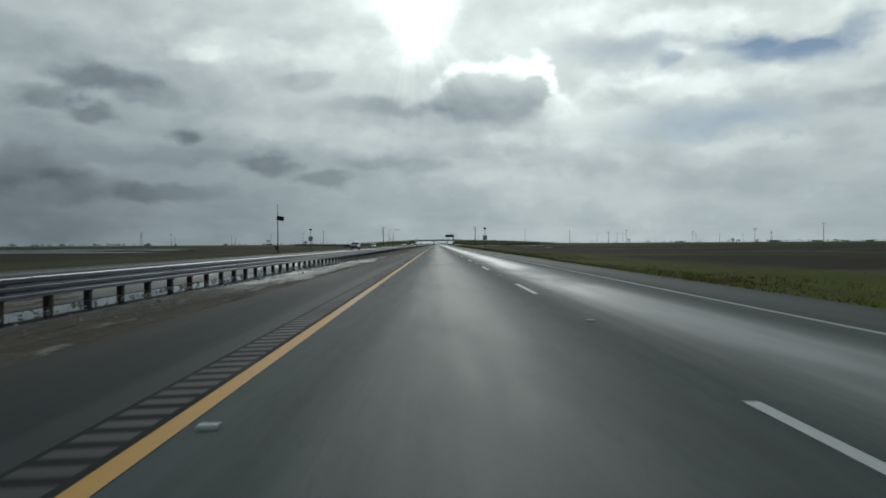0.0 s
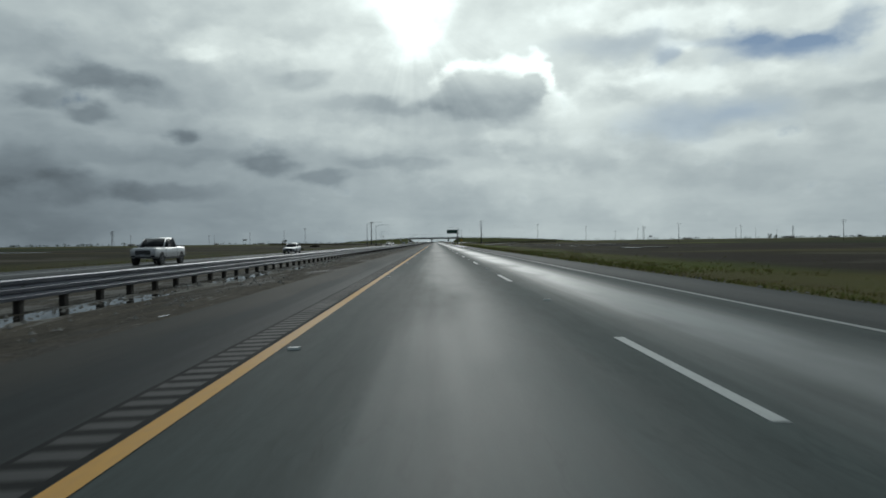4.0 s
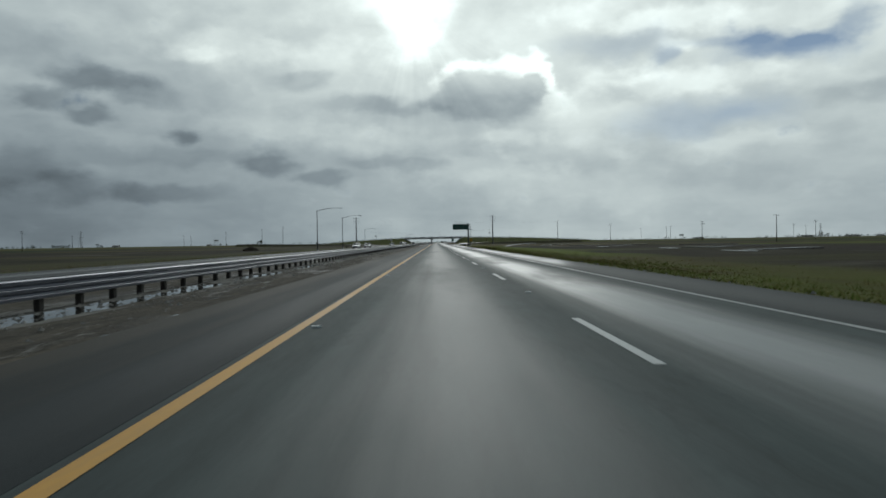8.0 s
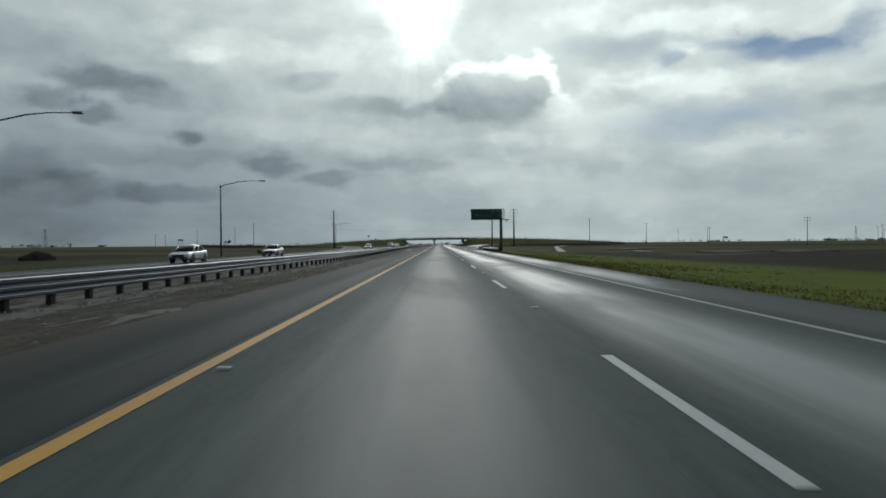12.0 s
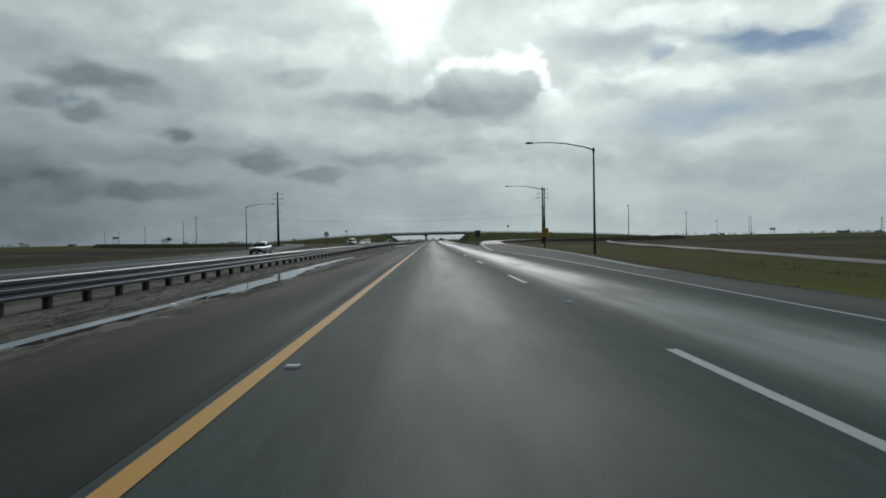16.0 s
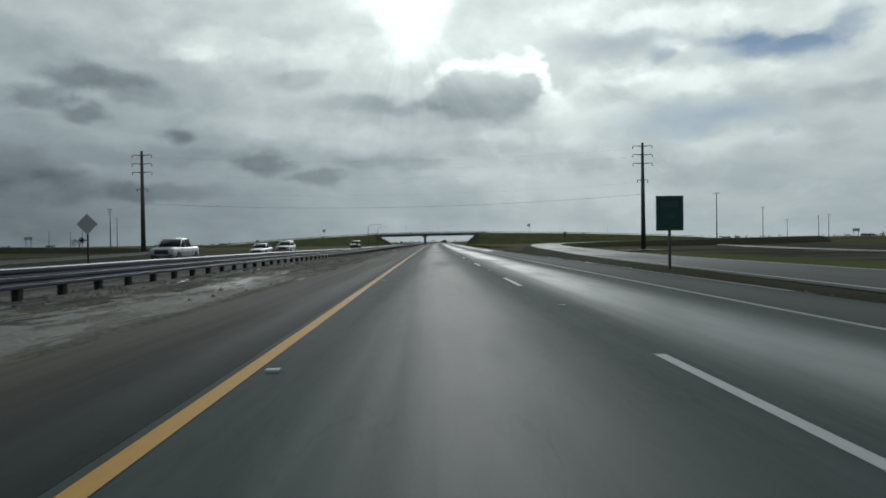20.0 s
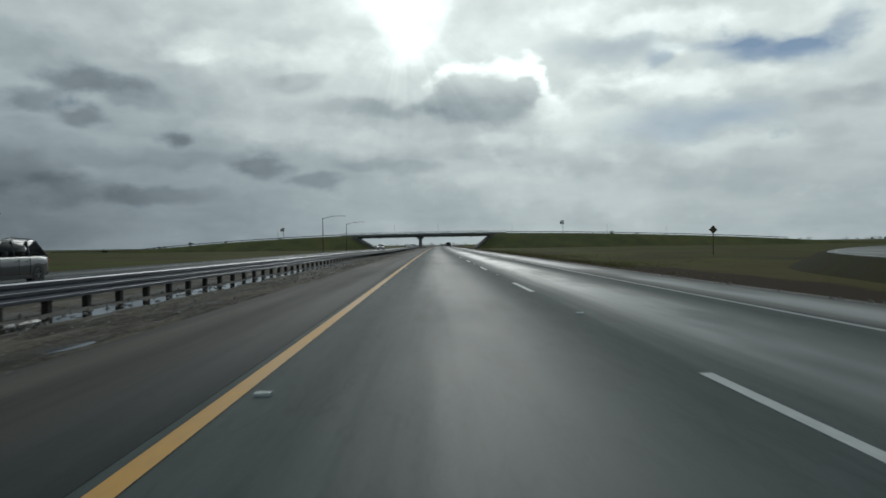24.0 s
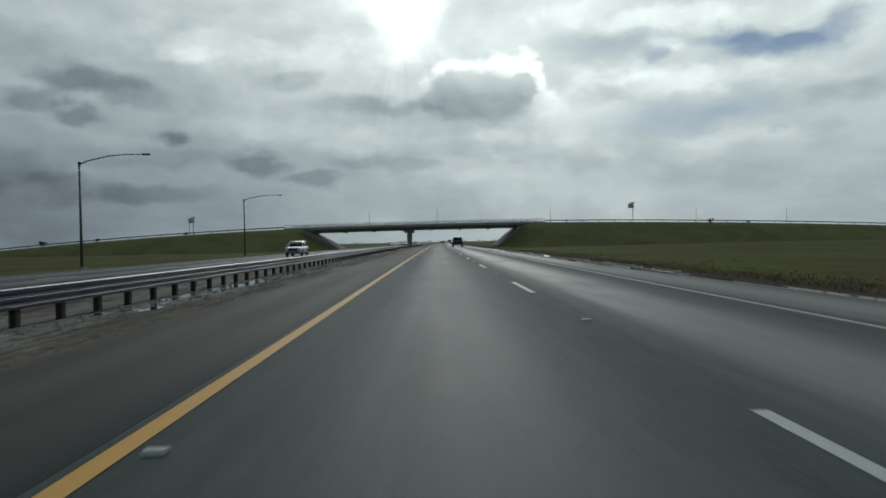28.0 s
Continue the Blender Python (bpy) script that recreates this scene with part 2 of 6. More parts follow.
def asphalt(name, base, streak, wet, soil=None, wet_from=-200.0, pools=()):
    """Worn asphalt: aggregate, streaks along the lanes, damp wheel tracks at the given x with their half widths and gloss."""
    m = bpy.data.materials.new(name)
    m.use_nodes = True
    n = Nodes(m.node_tree)
    place = n.add("ShaderNodeNewGeometry").outputs["Position"]
    x, y, z = n.split(place)
    x = unbend(n, x, y)
    place = n.xyz(x, y, z)
    long = n.vmath("MULTIPLY", place, (1.0, 0.02, 1.0))
    grit = n.noise(place, 55, 3, 0.7)
    track = n.noise(long, 1.6, 4, 0.6)
    patch = n.noise(n.vmath("MULTIPLY", place, (0.5, 0.1, 1)), 0.6, 4, 0.6)
    mottle = n.noise(n.vmath("MULTIPLY", place, (1.0, 0.14, 1.0)), 5.0, 4, 0.7)
    crack = n.math("ABSOLUTE", n.math("SUBTRACT", n.noise(n.vmath("MULTIPLY", place, (1.0, 0.25, 1)), 0.5, 5, 0.65), 0.5))
    tone = n.math("ADD", n.math("MULTIPLY", n.math("SUBTRACT", grit, 0.5), 0.5), n.math("MULTIPLY", n.math("SUBTRACT", track, 0.5), streak))
    tone = n.math("MULTIPLY_ADD", n.math("SUBTRACT", patch, 0.5), 0.9, tone)
    tone = n.math("MULTIPLY_ADD", n.math("SUBTRACT", mottle, 0.5), 0.9, tone)
    tone = n.math("ADD", tone, 0.5, clamp=True)
    col = n.mix(tone, tuple(c * 0.5 for c in base), tuple(c * 1.6 for c in base))
    col = n.mix(n.step(crack, 0.0, 0.008, 0.18, 0.0), col, tuple(c * 0.3 for c in base))
    damp = 0.0
    for centre, half, gloss in wet:
        off = n.math("ABSOLUTE", n.math("SUBTRACT", n.math("MULTIPLY_ADD", n.math("SUBTRACT", track, 0.5), 0.9, x), centre))
        damp = n.math("MAXIMUM", damp, n.step(off, half, 0.1 * half, 0.0, gloss))
    if soil:
        smear = n.noise(n.vmath("MULTIPLY", place, (1.0, 0.035, 1.0)), 1.1, 5, 0.6)
        spread = n.math("MULTIPLY_ADD", n.math("SUBTRACT", smear, 0.5), 3.4, n.math("MULTIPLY_ADD", n.math("SUBTRACT", patch, 0.5), 2.0, x))
        late = n.step(y, 550.0, 610.0)
        mud = n.step(n.math("SUBTRACT", spread, n.math("MULTIPLY", late, 1.0)), soil[0] + 1.3, soil[0] - 0.5, 0.0, 0.75)
        rut = n.math("MULTIPLY_ADD", n.math("SUBTRACT", smear, 0.5), 2.6, n.math("MULTIPLY_ADD", grit, 0.5, 0.2), clamp=True)
        col = n.mix(mud, col, n.mix(late, n.mix(grit, (0.036, 0.032, 0.026), (0.098, 0.086, 0.068)), n.mix(rut, (0.040, 0.036, 0.031), (0.155, 0.138, 0.112))))
    damp = n.math("MULTIPLY", damp, n.step(y, wet_from, wet_from + 60.0, 0.12, 1.0))
    if pools:
        stand = 0.0
        for y0, y1 in pools:
            wander = n.math("MULTIPLY_ADD", n.math("SUBTRACT", mottle, 0.5), 8.0, n.math("MULTIPLY_ADD", x, -5.0, y))
            stand = n.math("MAXIMUM", stand, n.math("MULTIPLY", n.step(wander, y0 - 33.0, y0 - 27.0), n.step(wander, y1 + 10.0, y1 - 30.0)))
        damp = n.math("MULTIPLY", damp, n.math("MULTIPLY_ADD", stand, 0.8, 0.2))
    damp = n.math("MULTIPLY", n.math("MULTIPLY", damp, n.step(y, 830.0, 900.0, 1.0, 0.6)), n.step(patch, 0.30, 0.56, 0.35, 1.0))
    col = n.mix(n.math("MULTIPLY", damp, 0.45), col, tuple(c * 0.45 for c in base))
    shade = n.add("ShaderNodeBsdfPrincipled")
    n.put(col, shade.inputs["Base Color"])
    rough = n.math("MULTIPLY_ADD", n.math("SUBTRACT", patch, 0.5), 0.25, n.math("MULTIPLY_ADD", n.math("SUBTRACT", mottle, 0.5), 0.1, 0.72))
    n.put(n.math("SUBTRACT", rough, n.math("MULTIPLY", damp, 0.44), clamp=True), shade.inputs["Roughness"])
    n.put(n.math("MULTIPLY_ADD", damp, 0.42, 0.08), shade.inputs["Specular IOR Level"])
    b = n.add("ShaderNodeBump")
    b.inputs["Distance"].default_value = 0.004
    n.put(n.step(damp, 0.0, 1.0, 0.8, 0.15), b.inputs["Strength"])
    n.put(grit, b.inputs["Height"])
    n.put(b.outputs[0], shade.inputs["Normal"])
    n.put(shade.outputs[0], n.add("ShaderNodeOutputMaterial").inputs[0])
    return m


def land(name):
    """Flat farmland: mown grass along the road, ploughed and fallow strips beyond, bare earth in the median."""
    m = bpy.data.materials.new(name)
    m.use_nodes = True
    n = Nodes(m.node_tree)
    place = n.add("ShaderNodeNewGeometry").outputs["Position"]
    x, y, z = n.split(place)
    x = unbend(n, x, y)
    wob = n.math("MULTIPLY", n.math("SUBTRACT", n.noise(n.vmath("MULTIPLY", place, (1, 0.3, 1)), 0.06, 4, 0.6), 0.5), 14.0)
    blade = n.noise(place, 6.0, 5, 0.7)
    clump = n.noise(n.vmath("MULTIPLY", place, (1, 0.6, 1)), 0.35, 4, 0.6)
    big = n.noise(n.vmath("MULTIPLY", place, (0.4, 1.0, 1)), 0.012, 4, 0.55)
    strips = n.noise(n.vmath("MULTIPLY", place, (1.0, 0.12, 1)), 0.02, 2, 0.5)
    grass = n.mix(clump, (0.044, 0.062, 0.010), (0.140, 0.164, 0.024))
    weedy = n.noise(n.vmath("MULTIPLY", place, (1, 0.35, 1)), 0.16, 5, 0.65)
    grass = n.mix(n.step(big, 0.42, 0.62), grass, (0.115, 0.100, 0.040))
    grass = n.mix(n.step(weedy, 0.47, 0.64, 0.0, 0.65), grass, n.mix(blade, (0.055, 0.045, 0.018), (0.135, 0.105, 0.042)))
    lush = n.math("MULTIPLY", n.math("MULTIPLY", n.step(y, 320.0, 380.0), n.step(y, 540.0, 500.0)), n.step(x, 8.0, 9.0))
    grass = n.mix(n.math("MULTIPLY", lush, 0.75), grass, n.mix(clump, (0.075, 0.110, 0.012), (0.215, 0.260, 0.032)))
    earth = n.mix(clump, (0.024, 0.020, 0.016), (0.064, 0.052, 0.040))
    stubble = n.mix(blade, (0.030, 0.027, 0.018), (0.066, 0.058, 0.038))
    field = n.mix(n.step(strips, 0.42, 0.60), earth, stubble)
    bare = n.noise(n.vmath("ADD", place, (40.0, 13.0, 0.0)), 0.028, 5, 0.62)
    field = n.mix(n.step(bare, 0.54, 0.64, 0.0, 0.75), field, n.mix(clump, (0.075, 0.066, 0.048), (0.17, 0.155, 0.12)))
    field = n.mix(n.step(bare, 0.44, 0.36, 0.0, 0.6), field, (0.020, 0.024, 0.012))
    field = n.mix(n.math("MULTIPLY", n.step(big, 0.50, 0.64), 0.8), field, grass)
    grass = n.mix(n.math("MULTIPLY", n.step(x, -22.0, -26.0, 0.0, 0.7), n.step(y, 860.0, 780.0)), grass, n.mix(clump, (0.034, 0.031, 0.020), (0.095, 0.086, 0.056)))
    crop = n.math("MAXIMUM", n.step(n.math("MULTIPLY_ADD", wob, 8.0, x), 130.0, 175.0), n.step(n.math("MULTIPLY_ADD", wob, 8.0, x), -150.0, -210.0))
    field = n.mix(n.math("MULTIPLY", crop, n.step(strips, 0.35, 0.5, 0.35, 0.95)), field, n.mix(clump, (0.024, 0.036, 0.015), (0.048, 0.062, 0.026)))
    right = n.math("MULTIPLY", n.step(n.math("SUBTRACT", n.math("ADD", x, wob), n.step(y, 520.0, 600.0, 0.0, 10.0)), 21.0, 29.0), n.step(y, 800.0, 860.0, 1.0, 0.25))
    left = n.math("MULTIPLY", n.step(n.math("ADD", x, wob), -40.0, -54.0), n.step(y, 800.0, 860.0, 1.0, 0.25))
    col = n.mix(n.math("MAXIMUM", right, left), grass, field)
    rust = n.noise(n.vmath("MULTIPLY", place, (1.0, 0.45, 1.0)), 0.07, 5, 0.65)
    col = n.mix(n.math("MULTIPLY", n.step(rust, 0.47, 0.60, 0.0, 0.85), n.step(y, 780.0, 840.0)), col, n.mix(clump, (0.040, 0.034, 0.016), (0.125, 0.096, 0.045)))
    tawny = n.math("MULTIPLY", n.math("MULTIPLY", n.step(y, 505.0, 545.0), n.step(y, 660.0, 610.0)), n.math("MULTIPLY", n.step(x, 9.0, 10.0), n.step(weedy, 0.40, 0.58, 0.15, 0.8)))
    col = n.mix(tawny, col, n.mix(clump, (0.060, 0.050, 0.018), (0.170, 0.135, 0.048)))
    median = n.math("MULTIPLY", n.step(x, -15.5, -14.5), n.step(x, -2.5, -4.0))
    dirt = n.mix(n.noise(n.vmath("MULTIPLY", place, (1, 0.25, 1)), 0.9, 5, 0.65), (0.034, 0.031, 0.026), (0.105, 0.095, 0.08))
    dirt = n.mix(n.step(clump, 0.56, 0.70, 0.0, 0.5), dirt, (0.035, 0.042, 0.016))
    col = n.mix(median, col, dirt)
    reach = n.math("SUBTRACT", x, n.step(y, 655.0, 690.0, 0.0, 7.0))
    verge = n.math("MULTIPLY", n.step(x, 7.4, 7.8), n.step(n.math("MULTIPLY_ADD", n.math("SUBTRACT", clump, 0.5), 4.0, reach), 9.8, 8.6))
    col = n.mix(verge, col, n.mix(n.step(y, 655.0, 690.0), dirt, (0.062, 0.042, 0.030)))
    col = n.mix(n.math("MULTIPLY", blade, 0.35), col, (0.03, 0.03, 0.02))
    shade = n.add("ShaderNodeBsdfPrincipled")
    n.put(col, shade.inputs["Base Color"])
    shade.inputs["Roughness"].default_value = 0.9
    shade.inputs["Specular IOR Level"].default_value = 0.03
    b = n.add("ShaderNodeBump")
    b.inputs["Distance"].default_value = 0.06
    n.put(blade, b.inputs["Height"])
    n.put(b.outputs[0], shade.inputs["Normal"])
    n.put(shade.outputs[0], n.add("ShaderNodeOutputMaterial").inputs[0])
    return m


def soil(name, rail):
    """Churned damp soil: streaks along the road, dark wet hollows, pale dried silt towards the rail."""
    m = bpy.data.materials.new(name)
    m.use_nodes = True
    n = Nodes(m.node_tree)
    place = n.add("ShaderNodeNewGeometry").outputs["Position"]
    x, y, z = n.split(place)
    x = unbend(n, x, y)
    place = n.xyz(x, y, z)
    streak = n.noise(n.vmath("MULTIPLY", place, (1.0, 0.12, 1.0)), 2.2, 5, 0.65)
    speck = n.noise(place, 8.0, 4, 0.7)
    patch = n.noise(n.vmath("MULTIPLY", place, (1.0, 0.3, 1.0)), 0.55, 4, 0.6)
    crust = n.noise(n.vmath("ADD", n.vmath("MULTIPLY", place, (1.0, 0.22, 1.0)), (5.0, 2.0, 0.0)), 1.5, 6, 0.68)
    tone = n.math("MULTIPLY_ADD", n.math("SUBTRACT", streak, 0.5), 1.5, 0.42)
    tone = n.math("MULTIPLY_ADD", n.math("SUBTRACT", speck, 0.5), 1.1, tone)
    tone = n.math("MULTIPLY_ADD", n.math("SUBTRACT", patch, 0.5), 1.2, tone, clamp=True)
    col = n.mix(tone, (0.026, 0.023, 0.018), (0.132, 0.112, 0.086))
    late = n.step(y, 380.0, 470.0)
    col = n.mix(late, col, n.mix(n.math("MULTIPLY_ADD", n.math("SUBTRACT", tone, 0.45), 1.5, 0.45, clamp=True), (0.034, 0.029, 0.023), (0.195, 0.170, 0.136)))
    near = n.step(n.math("ABSOLUTE", n.math("SUBTRACT", x, rail)), 2.4, 0.6)
    flat = n.math("MAXIMUM", n.math("MULTIPLY", n.step(y, 14.0, 30.0), n.step(y, 76.0, 58.0)), n.math("MULTIPLY", n.math("MULTIPLY", n.step(y, 612.0, 628.0), n.step(y, 660.0, 640.0)), n.step(n.math("MULTIPLY_ADD", n.math("SUBTRACT", crust, 0.5), 5.0, x), -7.0, -5.8, 0.0, 0.8)))
    flat = n.math("MAXIMUM", flat, n.math("MULTIPLY", n.step(y, 800.0, 850.0, 0.0, 0.9), n.step(x, 6.0, 7.0)))
    flat = n.math("MULTIPLY", flat, n.step(n.math("MULTIPLY_ADD", n.math("SUBTRACT", streak, 0.5), 2.5, n.math("SUBTRACT", x, n.step(x, 0.0, 5.0, 0.0, 40.0))), -4.3, -5.1))
    crust = n.math("MULTIPLY_ADD", n.math("MULTIPLY", n.step(y, 280.0, 330.0), n.step(y, 600.0, 560.0)), 0.015, crust)
    silt = n.math("MULTIPLY_ADD", flat, 0.24, n.math("MULTIPLY_ADD", near, n.step(y, 380.0, 470.0, 0.165, 0.205), crust))
    ribbon = n.math("MULTIPLY", n.step(n.math("ABSOLUTE", n.math("MULTIPLY_ADD", n.math("SUBTRACT", streak, 0.5), 0.9, n.math("ADD", x, 5.4))), 0.75, 0.25), n.math("MULTIPLY", n.step(y, 484.0, 500.0), n.step(y, 575.0, 545.0)))
    silt = n.math("MULTIPLY_ADD", ribbon, 0.17, silt)
    pale = n.step(silt, 0.60, 0.67, 0.0, 0.85)
    col = n.mix(pale, col, n.mix(speck, (0.13, 0.122, 0.108), (0.30, 0.29, 0.265)))
    col = n.mix(n.math("MULTIPLY", n.step(patch, 0.46, 0.34, 0.0, 0.55), n.math("SUBTRACT", 1.0, flat)), col, (0.024, 0.021, 0.018))
    shade = n.add("ShaderNodeBsdfPrincipled")
    n.put(col, shade.inputs["Base Color"])
    n.put(n.math("MULTIPLY_ADD", flat, -0.28, n.step(patch, 0.50, 0.34, 0.9, 0.6)), shade.inputs["Roughness"])
    n.put(n.math("MULTIPLY_ADD", flat, 0.3, 0.10), shade.inputs["Specular IOR Level"])
    b = n.add("ShaderNodeBump")
    b.inputs["Distance"].default_value = 0.05
    n.put(n.math("ADD", speck, crust), b.inputs["Height"])
    n.put(b.outputs[0], shade.inputs["Normal"])
    n.put(shade.outputs[0], n.add("ShaderNodeOutputMaterial").inputs[0])
    return m


def clear_glass(name, color, rough=0.03, spec=0.8, coat=0.6):
    m = bpy.data.materials.new(name)
    m.use_nodes = True
    n = Nodes(m.node_tree)
    shade = n.add("ShaderNodeBsdfPrincipled")
    shade.inputs["Base Color"].default_value = (*color, 1)
    shade.inputs["Roughness"].default_value = rough
    shade.inputs["Specular IOR Level"].default_value = spec
    shade.inputs["Coat Weight"].default_value = coat
    n.put(shade.outputs[0], n.add("ShaderNodeOutputMaterial").inputs[0])
    return m


def blades(name):
    """Grass and weeds, each blade of its own tint between green, straw and rust."""
    m = bpy.data.materials.new(name)
    m.use_nodes = True
    n = Nodes(m.node_tree)
    geo = n.add("ShaderNodeNewGeometry").outputs
    drift = n.noise(n.vmath("MULTIPLY", geo["Position"], (1, 0.35, 1)), 0.16, 4, 0.6)
    pick = n.math("MULTIPLY_ADD", n.math("SUBTRACT", geo["Random Per Island"], 0.5), 0.5, drift)
    col = n.mix(n.step(pick, 0.36, 0.56), (0.110, 0.150, 0.028), (0.230, 0.200, 0.075))
    col = n.mix(n.step(pick, 0.58, 0.72), col, (0.125, 0.080, 0.040))
    shade = n.add("ShaderNodeBsdfPrincipled")
    n.put(col, shade.inputs["Base Color"])
    shade.inputs["Roughness"].default_value = 0.85
    shade.inputs["Specular IOR Level"].default_value = 0.04
    n.put(shade.outputs[0], n.add("ShaderNodeOutputMaterial").inputs[0])
    return m


OUTER = asphalt("outer_shoulder_asphalt", (0.040, 0.044, 0.044), 0.8, [(6.6, 1.6, 0.85)], pools=((282, 345), (392, 470), (700, 1100)))
LANE = asphalt("lane_asphalt", (0.063, 0.077, 0.075), 0.85, [(3.45, 1.5, 0.9), (0.3, 1.5, 0.42)])
SHOULDER = asphalt("shoulder_asphalt", (0.025, 0.030, 0.031), 0.8, [(6.3, 0.8, 0.5), (-2.3, 0.5, 0.12)], (-4.0,))
FAR_LANE = asphalt("far_lane_asphalt", (0.072, 0.074, 0.073), 1.0, [(-17.4, 1.2, 0.9), (-21.0, 0.9, 0.7)])
RAMP = asphalt("ramp_asphalt", (0.056, 0.056, 0.053), 0.7, [(20.0, 40.0, 0.75)], wet_from=630.0)
ENTRY = asphalt("entry_ramp_asphalt", (0.075, 0.076, 0.073), 0.7, [])
LAND = land("farmland")
WORN = material("worn_white_paint", (0.25, 0.265, 0.26), 0.6, vary=1.6, grain=9, stain=0.4, stretch=(1, 0.2, 1))
YELLOW = material("yellow_road_paint", (0.56, 0.285, 0.042), 0.65, vary=0.5, grain=14, stain=0.5, stretch=(1, 0.3, 1))
WHITE = material("white_road_paint", (0.42, 0.44, 0.43), 0.6, vary=1.0, grain=14, stain=0.6, stretch=(1, 0.3, 1))
STEEL = material("galvanised_steel", (0.080, 0.088, 0.110), 0.34, 0.85, vary=0.22, grain=5, stain=0.5, stretch=(1, 0.06, 1))
DULL = material("weathered_galvanised_steel", (0.10, 0.105, 0.11), 0.55, 0.4, vary=0.4, grain=6, stain=0.8)
TIMBER = material("creosoted_timber", (0.03, 0.026, 0.022), 0.85, vary=0.6, grain=14, stain=2.5, bump=0.004)
CONCRETE = material("weathered_concrete", (0.29, 0.295, 0.285), 0.85, vary=0.5, grain=4, stain=0.25, bump=0.004, bump_scale=12)
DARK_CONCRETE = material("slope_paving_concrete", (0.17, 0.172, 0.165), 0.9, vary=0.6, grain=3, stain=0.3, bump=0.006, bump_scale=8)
GREEN_SIGN = material("green_sign_sheeting", (0.010, 0.068, 0.058), 0.42, vary=0.3, grain=3, stain=0.8)
SIGN_WHITE = material("white_sign_sheeting", (0.30, 0.34, 0.34), 0.45, vary=0.15)
SIGN_YELLOW = material("yellow_sign_sheeting", (0.52, 0.28, 0.03), 0.45, vary=0.25, grain=5)
# yellow sheeting of a backlit face, darkened in its base colour
BACKLIT_YELLOW = material("backlit_yellow_sheeting", (0.11, 0.092, 0.04), 0.5, vary=0.4, grain=4)
# white legends seen against the light: their shade is put into the colour
LEGEND = material("backlit_sign_legend", (0.15, 0.18, 0.18), 0.5, vary=0.3, grain=5)
SHADED_LEGEND = material("shaded_sign_legend", (0.035, 0.095, 0.085), 0.5, vary=0.4, grain=5)
SIGN_DARK = material("dark_sign_legend", (0.02, 0.02, 0.02), 0.5, vary=0.2)
SIGN_PALE = material("pale_sign_face", (0.42, 0.43, 0.48), 0.5, 0.2, vary=0.2, grain=4)
SIGN_BACK = material("bare_aluminium_sign_back", (0.56, 0.56, 0.57), 0.5, 0.1, vary=0.25, grain=4)
SOLAR = material("grey_solar_panel", (0.085, 0.090, 0.100), 0.45, vary=0.3)
GRASS = blades("grass_blades")
LEAF = material("dull_green_leaves", (0.035, 0.045, 0.018), 0.75, vary=0.9, grain=2, stain=0.2, spec=0.05)
BARK = material("bark", (0.07, 0.055, 0.042), 0.9, vary=0.6, grain=10)
WATER = clear_glass("standing_water", (0.045, 0.042, 0.036), 0.05)
MUDDY = clear_glass("muddy_flood_water", (0.085, 0.080, 0.070), 0.22, 0.5, 0.0)
PANE = clear_glass("tinted_car_glass", (0.010, 0.012, 0.013), 0.06, 0.35, 0.0)
RUBBER = material("tyre_rubber", (0.018, 0.018, 0.018), 0.8, vary=0.3)
TRIM = material("black_car_plastic", (0.02, 0.02, 0.021), 0.5, vary=0.3)
ALLOY = material("alloy_rim", (0.16, 0.165, 0.17), 0.35, 0.8, vary=0.2)
LAMP_GLASS = material("headlamp_lens", (0.75, 0.77, 0.8), 0.08, vary=0.1, coat=0.8)
TAIL = material("red_tail_lens", (0.30, 0.015, 0.012), 0.2, vary=0.2, coat=0.6)
STONE = material("loose_stones", (0.19, 0.182, 0.165), 0.9, vary=0.8, grain=3)
WALL = material("pale_far_walls", (0.45, 0.44, 0.42), 0.8, vary=0.3, grain=0.5, stain=0.05)
ROOF = material("grey_far_roofs", (0.22, 0.21, 0.21), 0.8, vary=0.3, grain=0.5, stain=0.05)


def paint(name, color):
    return material(name, color, 0.3, 0.25, vary=0.12, grain=2, stain=0.6, coat=0.9)


# ---- building helpers ----
def mesh_of(name, bm, mat):
    me = bpy.data.meshes.new(name)
    bm.to_mesh(me)
    bm.free()
    me.materials.append(mat)
    return me


def part(name, bm, mat, parent=None, label="", smooth=False):
    """One mesh object from a bmesh (or from a ready mesh), under a thing or a part."""
    me = bm if isinstance(bm, bpy.types.Mesh) else mesh_of(name, bm, mat)
    if smooth:
        me.shade_smooth()
    ob = new(name, me)
    if parent is not None:
        ob.parent = parent
    return tagged(ob, label)


def thing(name, m, label, category, group="", kind=""):
    ob = new(name)
    ob.matrix_basis = m
    ob.empty_display_size = 0.2
    return tagged(ob, label, category, group, kind)


def box(bm, lo, hi, bevel=0.0):
    lo, hi = Vector(lo), Vector(hi)
    made = bmesh.ops.create_cube(bm, size=1.0, matrix=Matrix.Translation((lo + hi) / 2) @ Matrix.Diagonal((*(hi - lo), 1)))
    if bevel:
        edges = list({e for v in made["verts"] for e in v.link_edges})
        bmesh.ops.bevel(bm, geom=edges, offset=bevel, segments=2, affect="EDGES", clamp_overlap=True)
    return bm


def boxed(lo, hi, bevel=0.0):
    return box(bmesh.new(), lo, hi, bevel)


